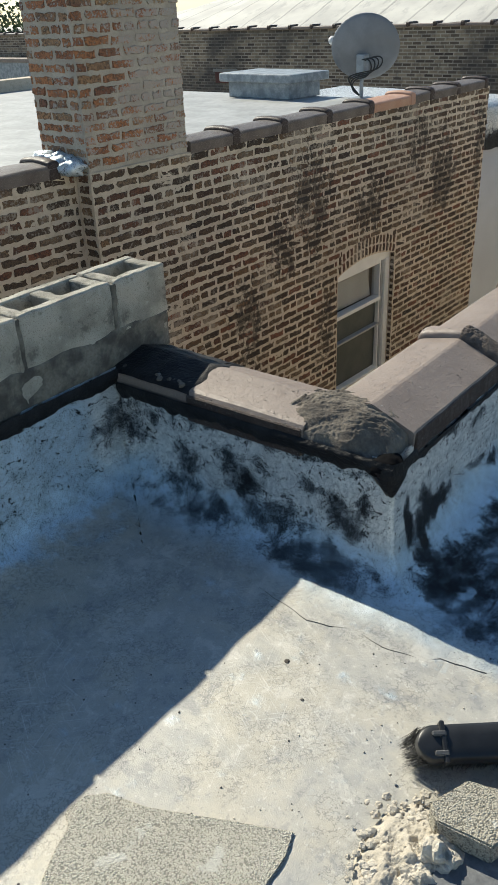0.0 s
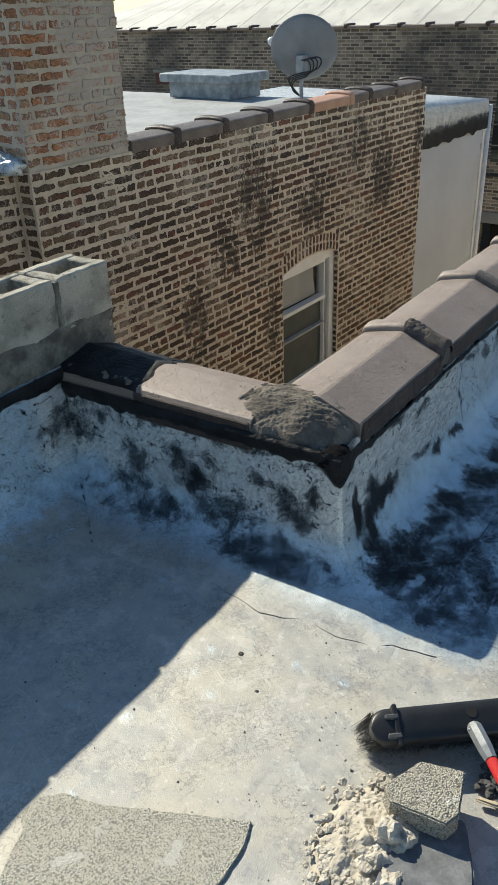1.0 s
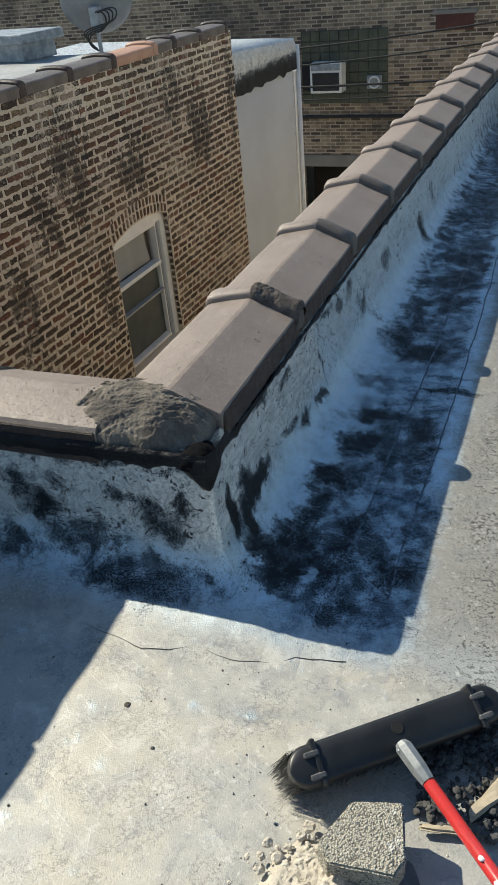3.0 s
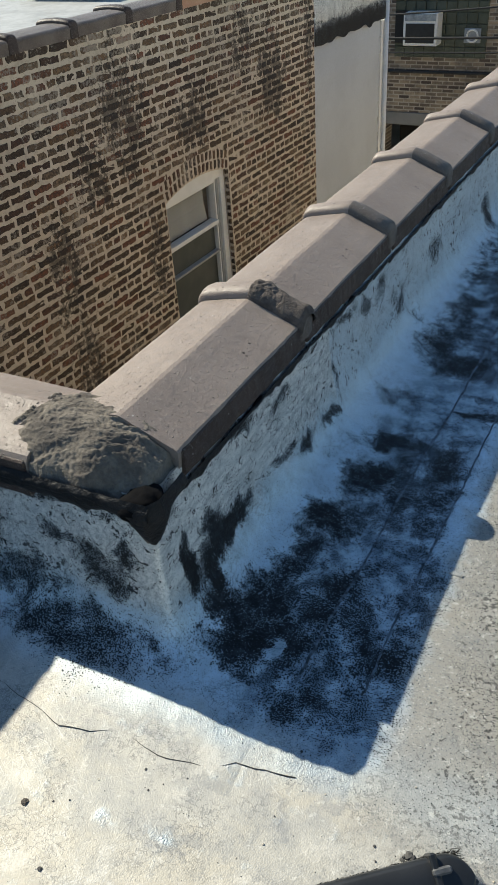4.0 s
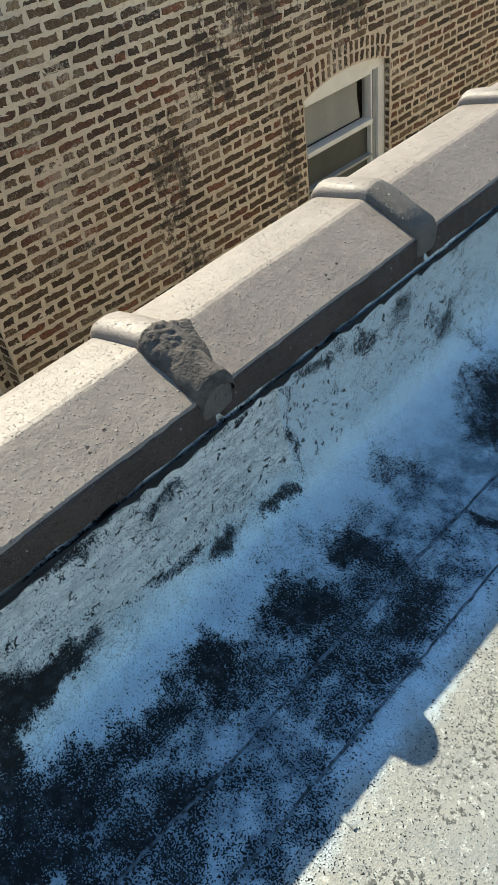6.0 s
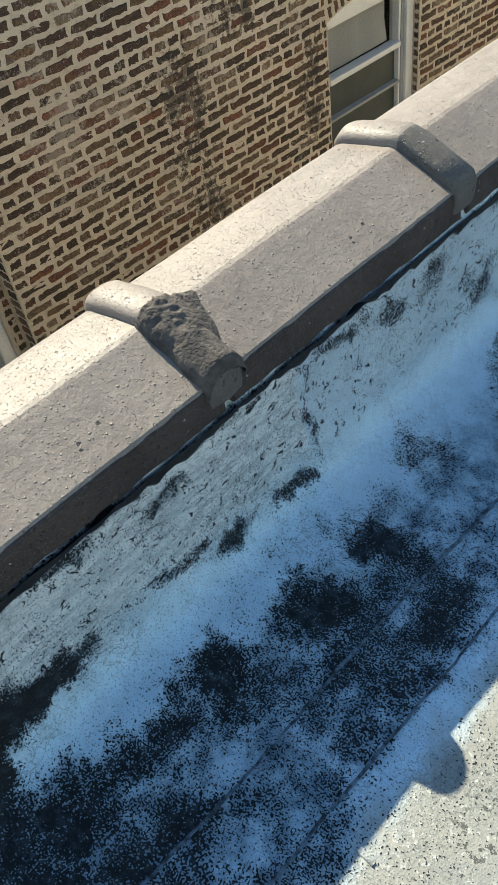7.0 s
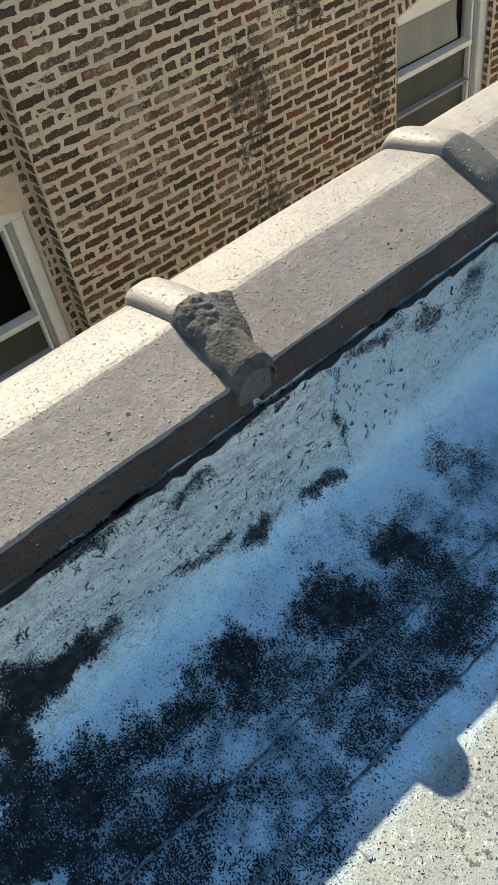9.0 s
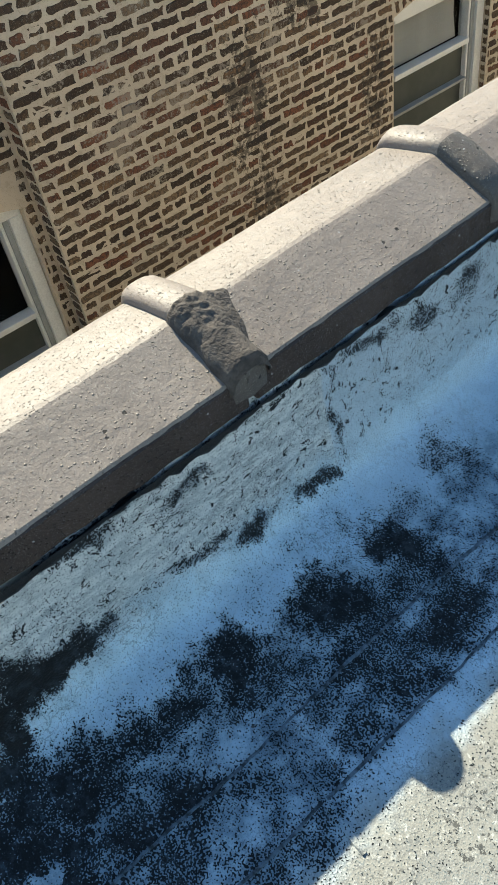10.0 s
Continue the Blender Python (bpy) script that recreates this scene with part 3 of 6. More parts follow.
DISH = plain("grey_dish_paint", (0.25, 0.255, 0.265), (0.20, 0.205, 0.215), 4.0, 0.5, 0.0, 0.05, 0.001, 120.0)
BLACK = plain("black_plastic", (0.010, 0.011, 0.012), (0.020, 0.021, 0.023), 12.0, 0.42, 0.0, 0.15, 0.001, 220.0)
CABLE = plain("black_cable_sheath", (0.012, 0.012, 0.012), (0.02, 0.02, 0.02), 20.0, 0.5, 0.0, 0.1, 0.001, 200.0)
BRISTLE = plain("grey_black_bristle", (0.03, 0.03, 0.031), (0.075, 0.074, 0.07), 120.0, 0.6, 0.0, 0.1, 0.001, 500.0)
RED = plain("red_painted_steel", (0.48, 0.03, 0.03), (0.40, 0.028, 0.028), 14.0, 0.3, 0.0, 0.1, 0.001, 160.0)
ALU = plain("scuffed_grey_socket", (0.33, 0.34, 0.34), (0.24, 0.25, 0.25), 40.0, 0.45, 0.4, 0.3, 0.001, 200.0)
SLATE = plain("grey_felt_offcut", (0.19, 0.195, 0.20), (0.115, 0.12, 0.125), 22.0, 0.8, 0.0, 0.5, 0.002, 150.0)
RUBBLE = plain("dark_rubble", (0.045, 0.044, 0.043), (0.10, 0.097, 0.092), 30.0, 0.9, 0.0, 0.5, 0.003, 200.0)
WOOD = plain("weathered_pale_wood", (0.52, 0.44, 0.31), (0.42, 0.35, 0.25), 20.0, 0.8, 0.0, 0.4, 0.002, 140.0)
SEAM = plain("worn_silver_seam", (0.16, 0.21, 0.26), (0.02, 0.027, 0.034), 60.0, 0.55, 0.2, 0.6, 0.003, 210.0)
NB_ROOF = plain("silver_roof_paint", (0.40, 0.405, 0.40), (0.30, 0.305, 0.30), 2.2, 0.65, 0.0, 0.5, 0.01, 14.0)


def lapped_roofing():
    """Pale rolled roofing: strips lapped every yard, dirty along the laps."""
    m, nt, b = material("pale_rolled_roofing", 0.75)
    v = coords(nt)
    w = nd(nt, "TexNoise", {"Vector": v, "Scale": 0.5, "Detail": 3.0}).outputs["Fac"]
    x = math_(nt, "ADD", nd(nt, "SeparateXYZ", {0: v}).outputs[0], math_(nt, "MULTIPLY", w, 0.25))
    lap = ramp(nt, math_(nt, "FRACT", math_(nt, "DIVIDE", x, 0.91)), 0.90, 0.97)
    c = mixc(nt, ramp(nt, noise_of(nt, v, 0.7, 5.0), 0.35, 0.65), (0.62, 0.595, 0.53), (0.47, 0.45, 0.41))
    c = mixc(nt, ramp(nt, noise_of(nt, v, 3.0, 5.0, 0.7, (1.0, 0.3, 1.0)), 0.52, 0.66, 0, 0.5), c, (0.34, 0.33, 0.31))
    c = mixc(nt, math_(nt, "MULTIPLY", lap, 0.6), c, (0.22, 0.215, 0.20))
    to(nt, c, b, "Base Color")
    bump(nt, b, lap, 0.5, 0.01)
    return m


FAR_ROOF = lapped_roofing()
VENT = plain("silver_painted_hatch", (0.36, 0.39, 0.41), (0.20, 0.225, 0.245), 9.0, 0.5, 0.1, 0.4, 0.004, 60.0)
GREEN_GLASS = plain("green_glass_block", (0.055, 0.065, 0.045), (0.08, 0.09, 0.065), 5.0, 0.25, 0.0, 0.2, 0.003, 30.0)
CONC = plain("dirty_concrete", (0.24, 0.23, 0.21), (0.18, 0.175, 0.16), 2.0, 0.9, 0.0, 0.4, 0.003, 70.0)
ASPHALT = plain("alley_concrete", (0.24, 0.23, 0.21), (0.30, 0.285, 0.26), 0.8, 0.9, 0.0, 0.4, 0.004, 60.0)
LEAF = plain("dark_green_leaves", (0.035, 0.06, 0.022), (0.06, 0.09, 0.03), 2.0, 0.7, 0.0, 0.2, 0.002, 30.0)
BARK = plain("grey_bark", (0.09, 0.075, 0.06), (0.13, 0.11, 0.09), 5.0, 0.9, 0.0, 0.6, 0.01, 40.0)


# ---- mesh helpers ----
def part(name, bm, mat, parent=None, label="", m=None, smooth=False):
    me = bpy.data.meshes.new(name)
    bm.normal_update()
    bm.to_mesh(me)
    bm.free()
    if smooth:
        for p in me.polygons:
            p.use_smooth = True
    for q in mat if isinstance(mat, (list, tuple)) else (mat,):
        me.materials.append(q)
    ob = new(name, me)
    if parent is not None:
        ob.parent = parent
    if m is not None:
        ob.matrix_basis = m
    if label:
        ob["label"] = label
    return ob


def thing(name, label, category, m=None, group="", kind=""):
    ob = new(name)
    ob.empty_display_size = 0.1
    if m is not None:
        ob.matrix_basis = m
    return tagged(ob, label, category, group, kind)


def box(bm, x0, x1, y0, y1, z0, z1, bevel=0.0, seg=1):
    r = bmesh.ops.create_cube(bm, size=1.0, matrix=Matrix.Translation(((x0 + x1) / 2, (y0 + y1) / 2, (z0 + z1) / 2)) @ Matrix.Diagonal((x1 - x0, y1 - y0, z1 - z0, 1)))
    if bevel:
        es = list({e for v in r["verts"] for e in v.link_edges})
        bmesh.ops.bevel(bm, geom=es, offset=bevel, segments=seg, profile=0.5, affect="EDGES")
    return bm


def boxed(*a, **k):
    return box(bmesh.new(), *a, **k)


def tube(bm, pts, r, sides=10, cap=True):
    """A round bar along a line of points."""
    pts = [Vector(p) for p in pts]
    rings = []
    for i, p in enumerate(pts):
        d = (pts[min(i + 1, len(pts) - 1)] - pts[max(i - 1, 0)]).normalized()
        u = d.cross(Vector((0, 0, 1)) if abs(d.z) < 0.9 else Vector((1, 0, 0))).normalized()
        w = d.cross(u)
        rr = r[i] if isinstance(r, (list, tuple)) else r
        rings.append([bm.verts.new(p + rr * (math.cos(2 * math.pi * k / sides) * u + math.sin(2 * math.pi * k / sides) * w)) for k in range(sides)])
    for a, b in zip(rings, rings[1:]):
        for k in range(sides):
            bm.faces.new((a[k], a[(k + 1) % sides], b[(k + 1) % sides], b[k]))
    if cap:
        bm.faces.new(rings[0][::-1])
        bm.faces.new(rings[-1])
    bmesh.ops.recalc_face_normals(bm, faces=bm.faces[:])
    return bm


def sweep(bm, rows):
    """A skin over rows of points."""
    grid = [[bm.verts.new(p) for p in row] for row in rows]
    for a, b in zip(grid, grid[1:]):
        for k in range(len(a) - 1):
            bm.faces.new((a[k], a[k + 1], b[k + 1], b[k]))
    return grid


def prism(bm, outline, z0, z1, jitter=0.0):
    lo = [bm.verts.new((x, y, z0)) for x, y in outline]
    hi = [bm.verts.new((x + random.uniform(-jitter, jitter), y + random.uniform(-jitter, jitter), z1 + random.uniform(-jitter, jitter))) for x, y in outline]
    n = len(outline)
    bm.faces.new(lo[::-1])
    bm.faces.new(hi)
    for k in range(n):
        bm.faces.new((lo[k], lo[(k + 1) % n], hi[(k + 1) % n], hi[k]))
    bmesh.ops.recalc_face_normals(bm, faces=bm.faces[:])
    return bm


def stone(bm, at, r, squash=0.7, seed=0, sub=2, amp=0.35):
    g = bmesh.ops.create_icosphere(bm, subdivisions=sub, radius=1.0)
    off = Vector((seed * 3.7, seed * 1.3, seed * 2.1))
    for v in g["verts"]:
        d = 1.0 + amp * noise.noise(v.co * 1.6 + off) + 0.5 * amp * noise.noise(v.co * 4.0 + off)
        v.co = Vector(at) + Vector((v.co.x * r * d, v.co.y * r * d, v.co.z * r * d * squash))
    return bm


# ---- our roof: floor, upstands, parapets ----
def lump(x, y, z=0.0, s=1.0):
    p = Vector((x * 3.0, y * 3.0, z * 3.0)) * s
    return noise.noise(p) + 0.5 * noise.noise(p * 2.7) + 0.25 * noise.noise(p * 6.3)


def build_floor():
    bm = bmesh.new()
    nx, ny, x0, x1, y0, y1 = 110, 200, -1.75, 2.0, -1.4, 5.6
    rows = []
    for j in range(ny + 1):
        y = y0 + (y1 - y0) * j / ny
        rows.append([(x, y, 0.0035 * lump(x, y, 0, 0.8) + 0.0012 * lump(x, y, 4, 3.0)) for x in (x0 + (x1 - x0) * i / nx for i in range(nx + 1))])
    sweep(bm, rows)
    bmesh.ops.delete(bm, geom=[f for f in bm.faces if f.calc_center_median().x < -0.56 and f.calc_center_median().y > 1.80 or f.calc_center_median().x < -1.66], context="FACES")
    # the rest of the roof, a hand below the near sheet's waves
    for a, b, c, d in ((-1.7, 9.0, -9.0, -1.4), (2.0, 9.0, -1.4, 16.0), (-0.6, 2.0, 5.6, 16.0)):
        vs = [bm.verts.new(p) for p in ((a, c, -0.004), (b, c, -0.004), (b, d, -0.004), (a, d, -0.004))]
        bm.faces.new(vs)
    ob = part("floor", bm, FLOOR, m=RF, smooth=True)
    return tagged(ob, "flat roof deck with worn aluminium paint over felt", "roof floor", kind="structure")


build_floor()

# the upstand's section: how far it stands out from the wall, and its height
SECTION = [(0.0, 0.405), (0.004, 0.36), (0.010, 0.30), (0.016, 0.22), (0.024, 0.15), (0.036, 0.095), (0.058, 0.055), (0.092, 0.03), (0.14, 0.014), (0.21, 0.006), (0.30, 0.001), (0.36, -0.012)]
FX, FY, BX = -0.505, 1.735, -1.60       # inner faces: long parapet, short parapet, block wall


def bow(y):
    """How far the long parapet strays from the roof's axis: it bends a little towards the deck."""
    d = y - 2.2
    return 0.02 * d + (0.004 * d * d if d > 0 else 0.0)


def bow_turn(y):
    return -math.degrees(math.atan(0.02 + 0.008 * max(0.0, y - 2.2)))


def build_upstand():
    bm = bmesh.new()
    path = [("b", -3.0 + 4.735 * i / 200) for i in range(201)] + [("s", BX + (FX - BX) * i / 90) for i in range(1, 91)] + [("l", FY + 14.2 * (i / 420) ** 1.35) for i in range(1, 421)]
    full = [tuple(a[k] + (b[k] - a[k]) * f for k in (0, 1)) for a, b in zip(SECTION, SECTION[1:]) for f in (0.0, 0.34, 0.67)] + [SECTION[-1]]
    rows = []
    for kind, q in path:
        row = []
        for o, z in full:
            if kind == "b":
                x, y, t = BX + o * 1.15, min(q, FY - o), q
                nrm = Vector((1, 0, 0.3))
                zz = z * 1.12
            elif kind == "s":
                k = min(max((q - FX + 0.04) / 0.04, 0.0), 1.0)
                x, y = min(max(q, BX + o * 1.15), FX) + o * k, FY - o
                nrm = Vector((0, -1, 0.3))
                zz = z * (1.0 + 0.12 * max(0.0, 1 - (q - BX) / 0.25))
            else:
                k = min(max((FY + 0.04 - q) / 0.04, 0.0), 1.0)
                x, y = FX + o + bow(q) * min(1.0, (q - FY) / 0.3), q - o * k
                nrm = Vector((1, 0, 0.3))
                zz = z
            d = 0.009 * lump(x, y, zz, 1.1) + 0.004 * lump(x, y * 0.6, zz, 3.4) + 0.0018 * lump(x, y * 0.6, zz, 9.0)
            d *= min(1.0, 0.35 + zz * 4) * (0.4 if zz > 0.38 else 1.0)
            clod = math.exp(-((x + 1.48) / 0.16) ** 2 - ((y - 1.60) / 0.17) ** 2)
            d += clod * (0.018 * abs(noise.noise(Vector((x * 24, y * 24, zz * 24)))) + 0.008 * noise.noise(Vector((x * 60, y * 60, zz * 60))))
            p = Vector((x, y, zz)) + nrm.normalized() * d
            row.append(p)
        rows.append(row)
    sweep(bm, rows)
    bmesh.ops.recalc_face_normals(bm, faces=bm.faces[:])
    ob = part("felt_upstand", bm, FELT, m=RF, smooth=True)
    return tagged(ob, "silver painted felt upstand, worn through to black", "roof upstand", kind="structure")


build_upstand()


def build_parapets():
    bm = bmesh.new()
    rows = []
    for i in range(30):
        y = FY + 0.004 + (16.0 - FY) * i / 29
        b = bow(y) if i else 0.0
        rows.append([(x + b, y, z) for x, z in ((FX - 0.004, -6.5), (FX - 0.004, 0.40), (-0.80, 0.40), (-0.80, -6.5), (FX - 0.004, -6.5))])
    g = sweep(bm, rows)
    bm.faces.new(g[0][:-1]), bm.faces.new(g[-1][:-1])
    bmesh.ops.remove_doubles(bm, verts=bm.verts[:], dist=1e-5)
    bmesh.ops.recalc_face_normals(bm, faces=bm.faces[:])
    tagged(part("wall_parapet_long", bm, LIME, m=RF), "brick parapet wall under a clay coping", "wall", kind="structure")
    bm = bmesh.new()
    box(bm, -1.60, -0.804, FY + 0.004, 2.0, -6.5, 0.40)
    tagged(part("wall_parapet_short", bm, LIME, m=RF), "short brick parapet wall beside a light well", "wall", kind="structure")
    bm = bmesh.new()
    box(bm, -1.80, BX - 0.006, -3.0, 2.02, -6.5, 0.395)
    tagged(part("wall_below_blocks", bm, LIME, m=RF), "brick wall that carries a row of concrete blocks", "wall", kind="structure")


build_parapets()


# ---- clay coping tiles ----
# section across the wall, from the lip on the roof side over the ridge to the outer lip
COPE = [(0.150, 0.385), (0.154, 0.427), (0.150, 0.434), (0.10, 0.454), (0.05, 0.474), (0.022, 0.486), (0.013, 0.489), (0.002, 0.490), (-0.06, 0.479), (-0.13, 0.464), (-0.146, 0.457), (-0.154, 0.445), (-0.156, 0.385)]


COPE_SQUARE = [(0.150, 0.372), (0.156, 0.440), (0.152, 0.452), (0.140, 0.459), (0.08, 0.467), (0.0, 0.472), (-0.08, 0.467), (-0.140, 0.459), (-0.154, 0.448), (-0.156, 0.385)]


def coping_body(length, seed, lip=0.0, wob=0.0015, section=COPE):
    bm = bmesh.new()
    n = max(10, int(length / 0.025))
    rows = []
    for i in range(n + 1):
        v = length * i / n
        rows.append([(u * (1 + lip) + wob * noise.noise(Vector((u * 8, v * 5, seed))), v, z + lip * 0.3 + wob * noise.noise(Vector((u * 9, v * 6, seed + 7.7)))) for u, z in section])
    g = sweep(bm, rows)
    bm.faces.new(g[0])
    bm.faces.new(g[-1][::-1])
    bmesh.ops.recalc_face_normals(bm, faces=bm.faces[:])
    for e in bm.edges:
        if len(e.link_faces) == 2 and e.calc_face_angle(0) > 0.17:
            e.smooth = False
    return bm


def coping_collar(seed, width=0.08, high=0.03, section=COPE):
    """The raised bell at a tile's end, round over the joint."""
    bm = bmesh.new()
    rows = []
    for i in range(15):
        a = math.pi * i / 14
        v, up = -math.cos(a) * width / 2, math.sin(a) ** 0.55 * high
        row = []
        for u, z in section:
            n = Vector((u * 0.35, 0, 1)).normalized() if z > 0.43 else Vector((1 if u > 0 else -1, 0, 0))
            edge = 0.4 if abs(u) > 0.145 else 1.0
            w = 0.003 * noise.noise(Vector((u * 30, v * 30, seed))) + 0.0016 * noise.noise(Vector((u * 90, v * 90, seed)))
            row.append((u + n.x * (up * edge + w) - 0.001, v + 0.003 * noise.noise(Vector((u * 12, 3, seed))), z + n.z * (up + w) - 0.001))
        rows.append(row)
    sweep(bm, rows)
    bmesh.ops.recalc_face_normals(bm, faces=bm.faces[:])
    # faces on the roof side of the ridge take the second material
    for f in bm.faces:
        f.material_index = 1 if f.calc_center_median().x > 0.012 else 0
    return bm


def collar_mortar(seed, rough=1.0):
    """Rough mortar over the roof side of a collar, smeared on to the next tile and thinning out towards the lip."""
    bm = bmesh.new()
    rows = []
    for i in range(54):
        v = -0.046 + 0.150 * i / 53
        row = []
        for k in range(54):
            q = k / 53
            u = 0.004 + 0.152 * q
            z = 0.488 - 0.054 * max(0.0, (u - 0.015) / 0.135) if u < 0.15 else 0.434 - (u - 0.15) * 4.0
            roll = 0.036 * max(0.0, 1 - (v / 0.044) ** 2) ** 0.5 if abs(v) < 0.044 else 0.0
            tail = max(0.0, 1 - max(0.0, v - 0.02) / (0.078 - 0.066 * q)) ** 1.2 if v > 0 else 1.0
            fill = max(roll, 0.026 * tail if v > 0 else 0.0)
            loud = max(0.0, 1.0 - q * 0.95) * (0.6 + 0.4 * tail)
            r = 0.010 * noise.noise(Vector((u * 34, v * 30, seed))) - 0.016 * max(0.0, noise.noise(Vector((u * 60, v * 42, seed + 3)))) + 0.007 * noise.noise(Vector((u * 110, v * 90, seed))) + 0.004 * noise.noise(Vector((u * 240, v * 220, seed)))
            lift = fill + (0.003 + 0.62 * r * loud * rough) * min(1.0, fill / 0.012)
            edge = 0.35 * noise.noise(Vector((u * 26, v * 26, seed + 9)))
            lift -= 0.010 * max(0.0, 0.25 + edge - tail) if v > 0 else 0.0
            lift -= 0.004 if i in (0, 53) or k == 0 else 0.0
            row.append((u + (0.012 if q > 0.9 and abs(v) < 0.044 else 0.0), v + 0.006 * noise.noise(Vector((u * 20, seed, 0))), z + lift - (0.0025 if fill < 0.001 else 0.0)))
        rows.append(row)
    sweep(bm, rows)
    bmesh.ops.recalc_face_normals(bm, faces=bm.faces[:])
    return bm


CX = -0.650                       # the coping's middle line
Y_FIRST, Y_NEXT, PITCH = 2.515, 3.215, 0.655
LBL = "grey weathered clay coping tile on the parapet"


def tile_lip(length):
    """The drip edge under a tile's roof side, chipped and cracked across."""
    bm = boxed(0.132, 0.1575, 0.012, length - 0.006, 0.357, 0.429, 0.004)
    bmesh.ops.subdivide_edges(bm, edges=[e for e in bm.edges if abs(e.verts[0].co.y - e.verts[1].co.y) > 0.2], cuts=40)
    for v in bm.verts:
        n = noise.noise(Vector((v.co.y * 40, v.co.z * 30, length)))
        v.co.x += 0.003 * n - 0.006 * max(0.0, n - 0.25)
        if v.co.z < 0.37:
            v.co.z += 0.006 * noise.noise(Vector((v.co.y * 22, 3, length)))
    return bm


def at_coping(y, drop=0.0, turn=0.0):
    return RF @ pose(CX + bow(y), y, 0.011 + drop, 0, 0, bow_turn(y) + turn)


first = thing("coping_tile", "grey clay coping tile beside a mortared corner", "coping tile", at_coping(1.86), "coping tiles of the parapet")
part("body", coping_body(Y_FIRST - 1.86, 3.0), CLAY, first, smooth=True)
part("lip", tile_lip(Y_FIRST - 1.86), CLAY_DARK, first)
tile = thing("coping_tile", "grey clay coping tile with rough mortar over its collar", "coping tile", at_coping(Y_FIRST), "coping tiles of the parapet")
part("body", coping_body(Y_NEXT - Y_FIRST - 0.004, 11.0), CLAY, tile, smooth=True)
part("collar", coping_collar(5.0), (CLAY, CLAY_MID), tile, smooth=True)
part("collar_mortar", collar_mortar(2.0), CRUST, tile, "rough mortar over the collar", smooth=True)
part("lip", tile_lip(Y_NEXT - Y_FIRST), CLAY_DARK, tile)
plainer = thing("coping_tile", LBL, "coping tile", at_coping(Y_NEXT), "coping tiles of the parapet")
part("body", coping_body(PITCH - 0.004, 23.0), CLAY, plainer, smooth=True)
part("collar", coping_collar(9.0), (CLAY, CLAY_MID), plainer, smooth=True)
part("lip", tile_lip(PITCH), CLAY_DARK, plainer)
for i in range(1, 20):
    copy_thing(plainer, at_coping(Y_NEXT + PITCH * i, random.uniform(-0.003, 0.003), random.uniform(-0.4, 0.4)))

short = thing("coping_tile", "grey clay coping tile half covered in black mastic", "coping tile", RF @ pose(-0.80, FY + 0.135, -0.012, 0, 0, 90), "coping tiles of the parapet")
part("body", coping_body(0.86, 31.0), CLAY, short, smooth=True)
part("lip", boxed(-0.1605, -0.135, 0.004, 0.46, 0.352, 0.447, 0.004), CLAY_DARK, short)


def mastic_cover():
    bm = bmesh.new()
    rows = []
    for i in range(30):
        v = 0.44 + 0.40 * i / 29
        row = []
        for k in range(28):
            j = k / 27 * (len(COPE) - 2)
            a, b, f = COPE[int(j)], COPE[min(int(j) + 1, len(COPE) - 1)], j - int(j)
            u, z = a[0] + (b[0] - a[0]) * f, a[1] + (b[1] - a[1]) * f
            up = 0.004 + 0.012 * (v - 0.44) + 0.006 * noise.noise(Vector((u * 22, v * 22, 1))) + 0.003 * noise.noise(Vector((u * 60, v * 60, 5)))
            if i == 0:
                up = -0.004
            row.append((u + (0.004 if u > 0.12 else 0), v + (0.03 * noise.noise(Vector((u * 14, 0.3, 9))) if i < 3 else 0), z + up))
        rows.append(row)
    sweep(bm, rows)
    bmesh.ops.recalc_face_normals(bm, faces=bm.faces[:])
    return bm


part("mastic", mastic_cover(), TAR, short, "glossy black roof mastic with grit", smooth=True)


def corner_mortar():
    """A trowelled heap of mortar draped over the corner of the coping, thin at its edges."""
    bm = bmesh.new()
    rows = []
    n = 110
    for i in range(n + 1):
        row = []
        for k in range(n + 1):
            a, b = -1 + 2 * i / n, -1 + 2 * k / n
            x, y = -0.706 + 0.194 * a, 1.838 + 0.122 * b
            h = 0.500 - 0.012 * a * a
            h -= 0.070 * max(0.0, -b) ** 2.4 + 0.060 * max(0.0, a) ** 3.0 * (1 if b < 0.55 else 0.35)
            h -= 0.030 * max(0.0, b) ** 3 + 0.026 * max(0.0, -a) ** 3
            n1, n2 = noise.noise(Vector((x * 14, y * 16, 1))), noise.noise(Vector((x * 26 + 2, y * 40, 3)))
            ridge = abs(noise.noise(Vector((x * 13 + y * 9, y * 44 - x * 14, 3))))
            h += 0.008 * n1 - 0.012 * ridge - 0.006 * max(0.0, n2) - 0.005 * abs(noise.noise(Vector((x * 50, y * 95, 6)))) + 0.0035 * noise.noise(Vector((x * 150, y * 190, 5)))
            h -= 0.055 * max(0.0, a - b - 1.25)
            if -0.97 < a < -0.86:
                h += 0.008
            edge = max(abs(a), abs(b))
            if edge > 0.96:
                h = h - 0.02 if edge < 0.99 else min(h, max(h - 0.075, 0.385))
            if a > 0.25 and b > 0.45:
                h -= 0.035
            row.append((x + 0.02 * noise.noise(Vector((y * 16, 2, a))), y + 0.014 * noise.noise(Vector((x * 16, 5, b))) - 0.004 * max(0.0, -b) ** 4, h))
        rows.append(row)
    sweep(bm, rows)
    bmesh.ops.recalc_face_normals(bm, faces=bm.faces[:])
    return bm


heap = part("corner_mortar", corner_mortar(), MORTAR, m=RF, smooth=True)
tagged(heap, "rough trowelled grey mortar over the coping corner", "mortar")


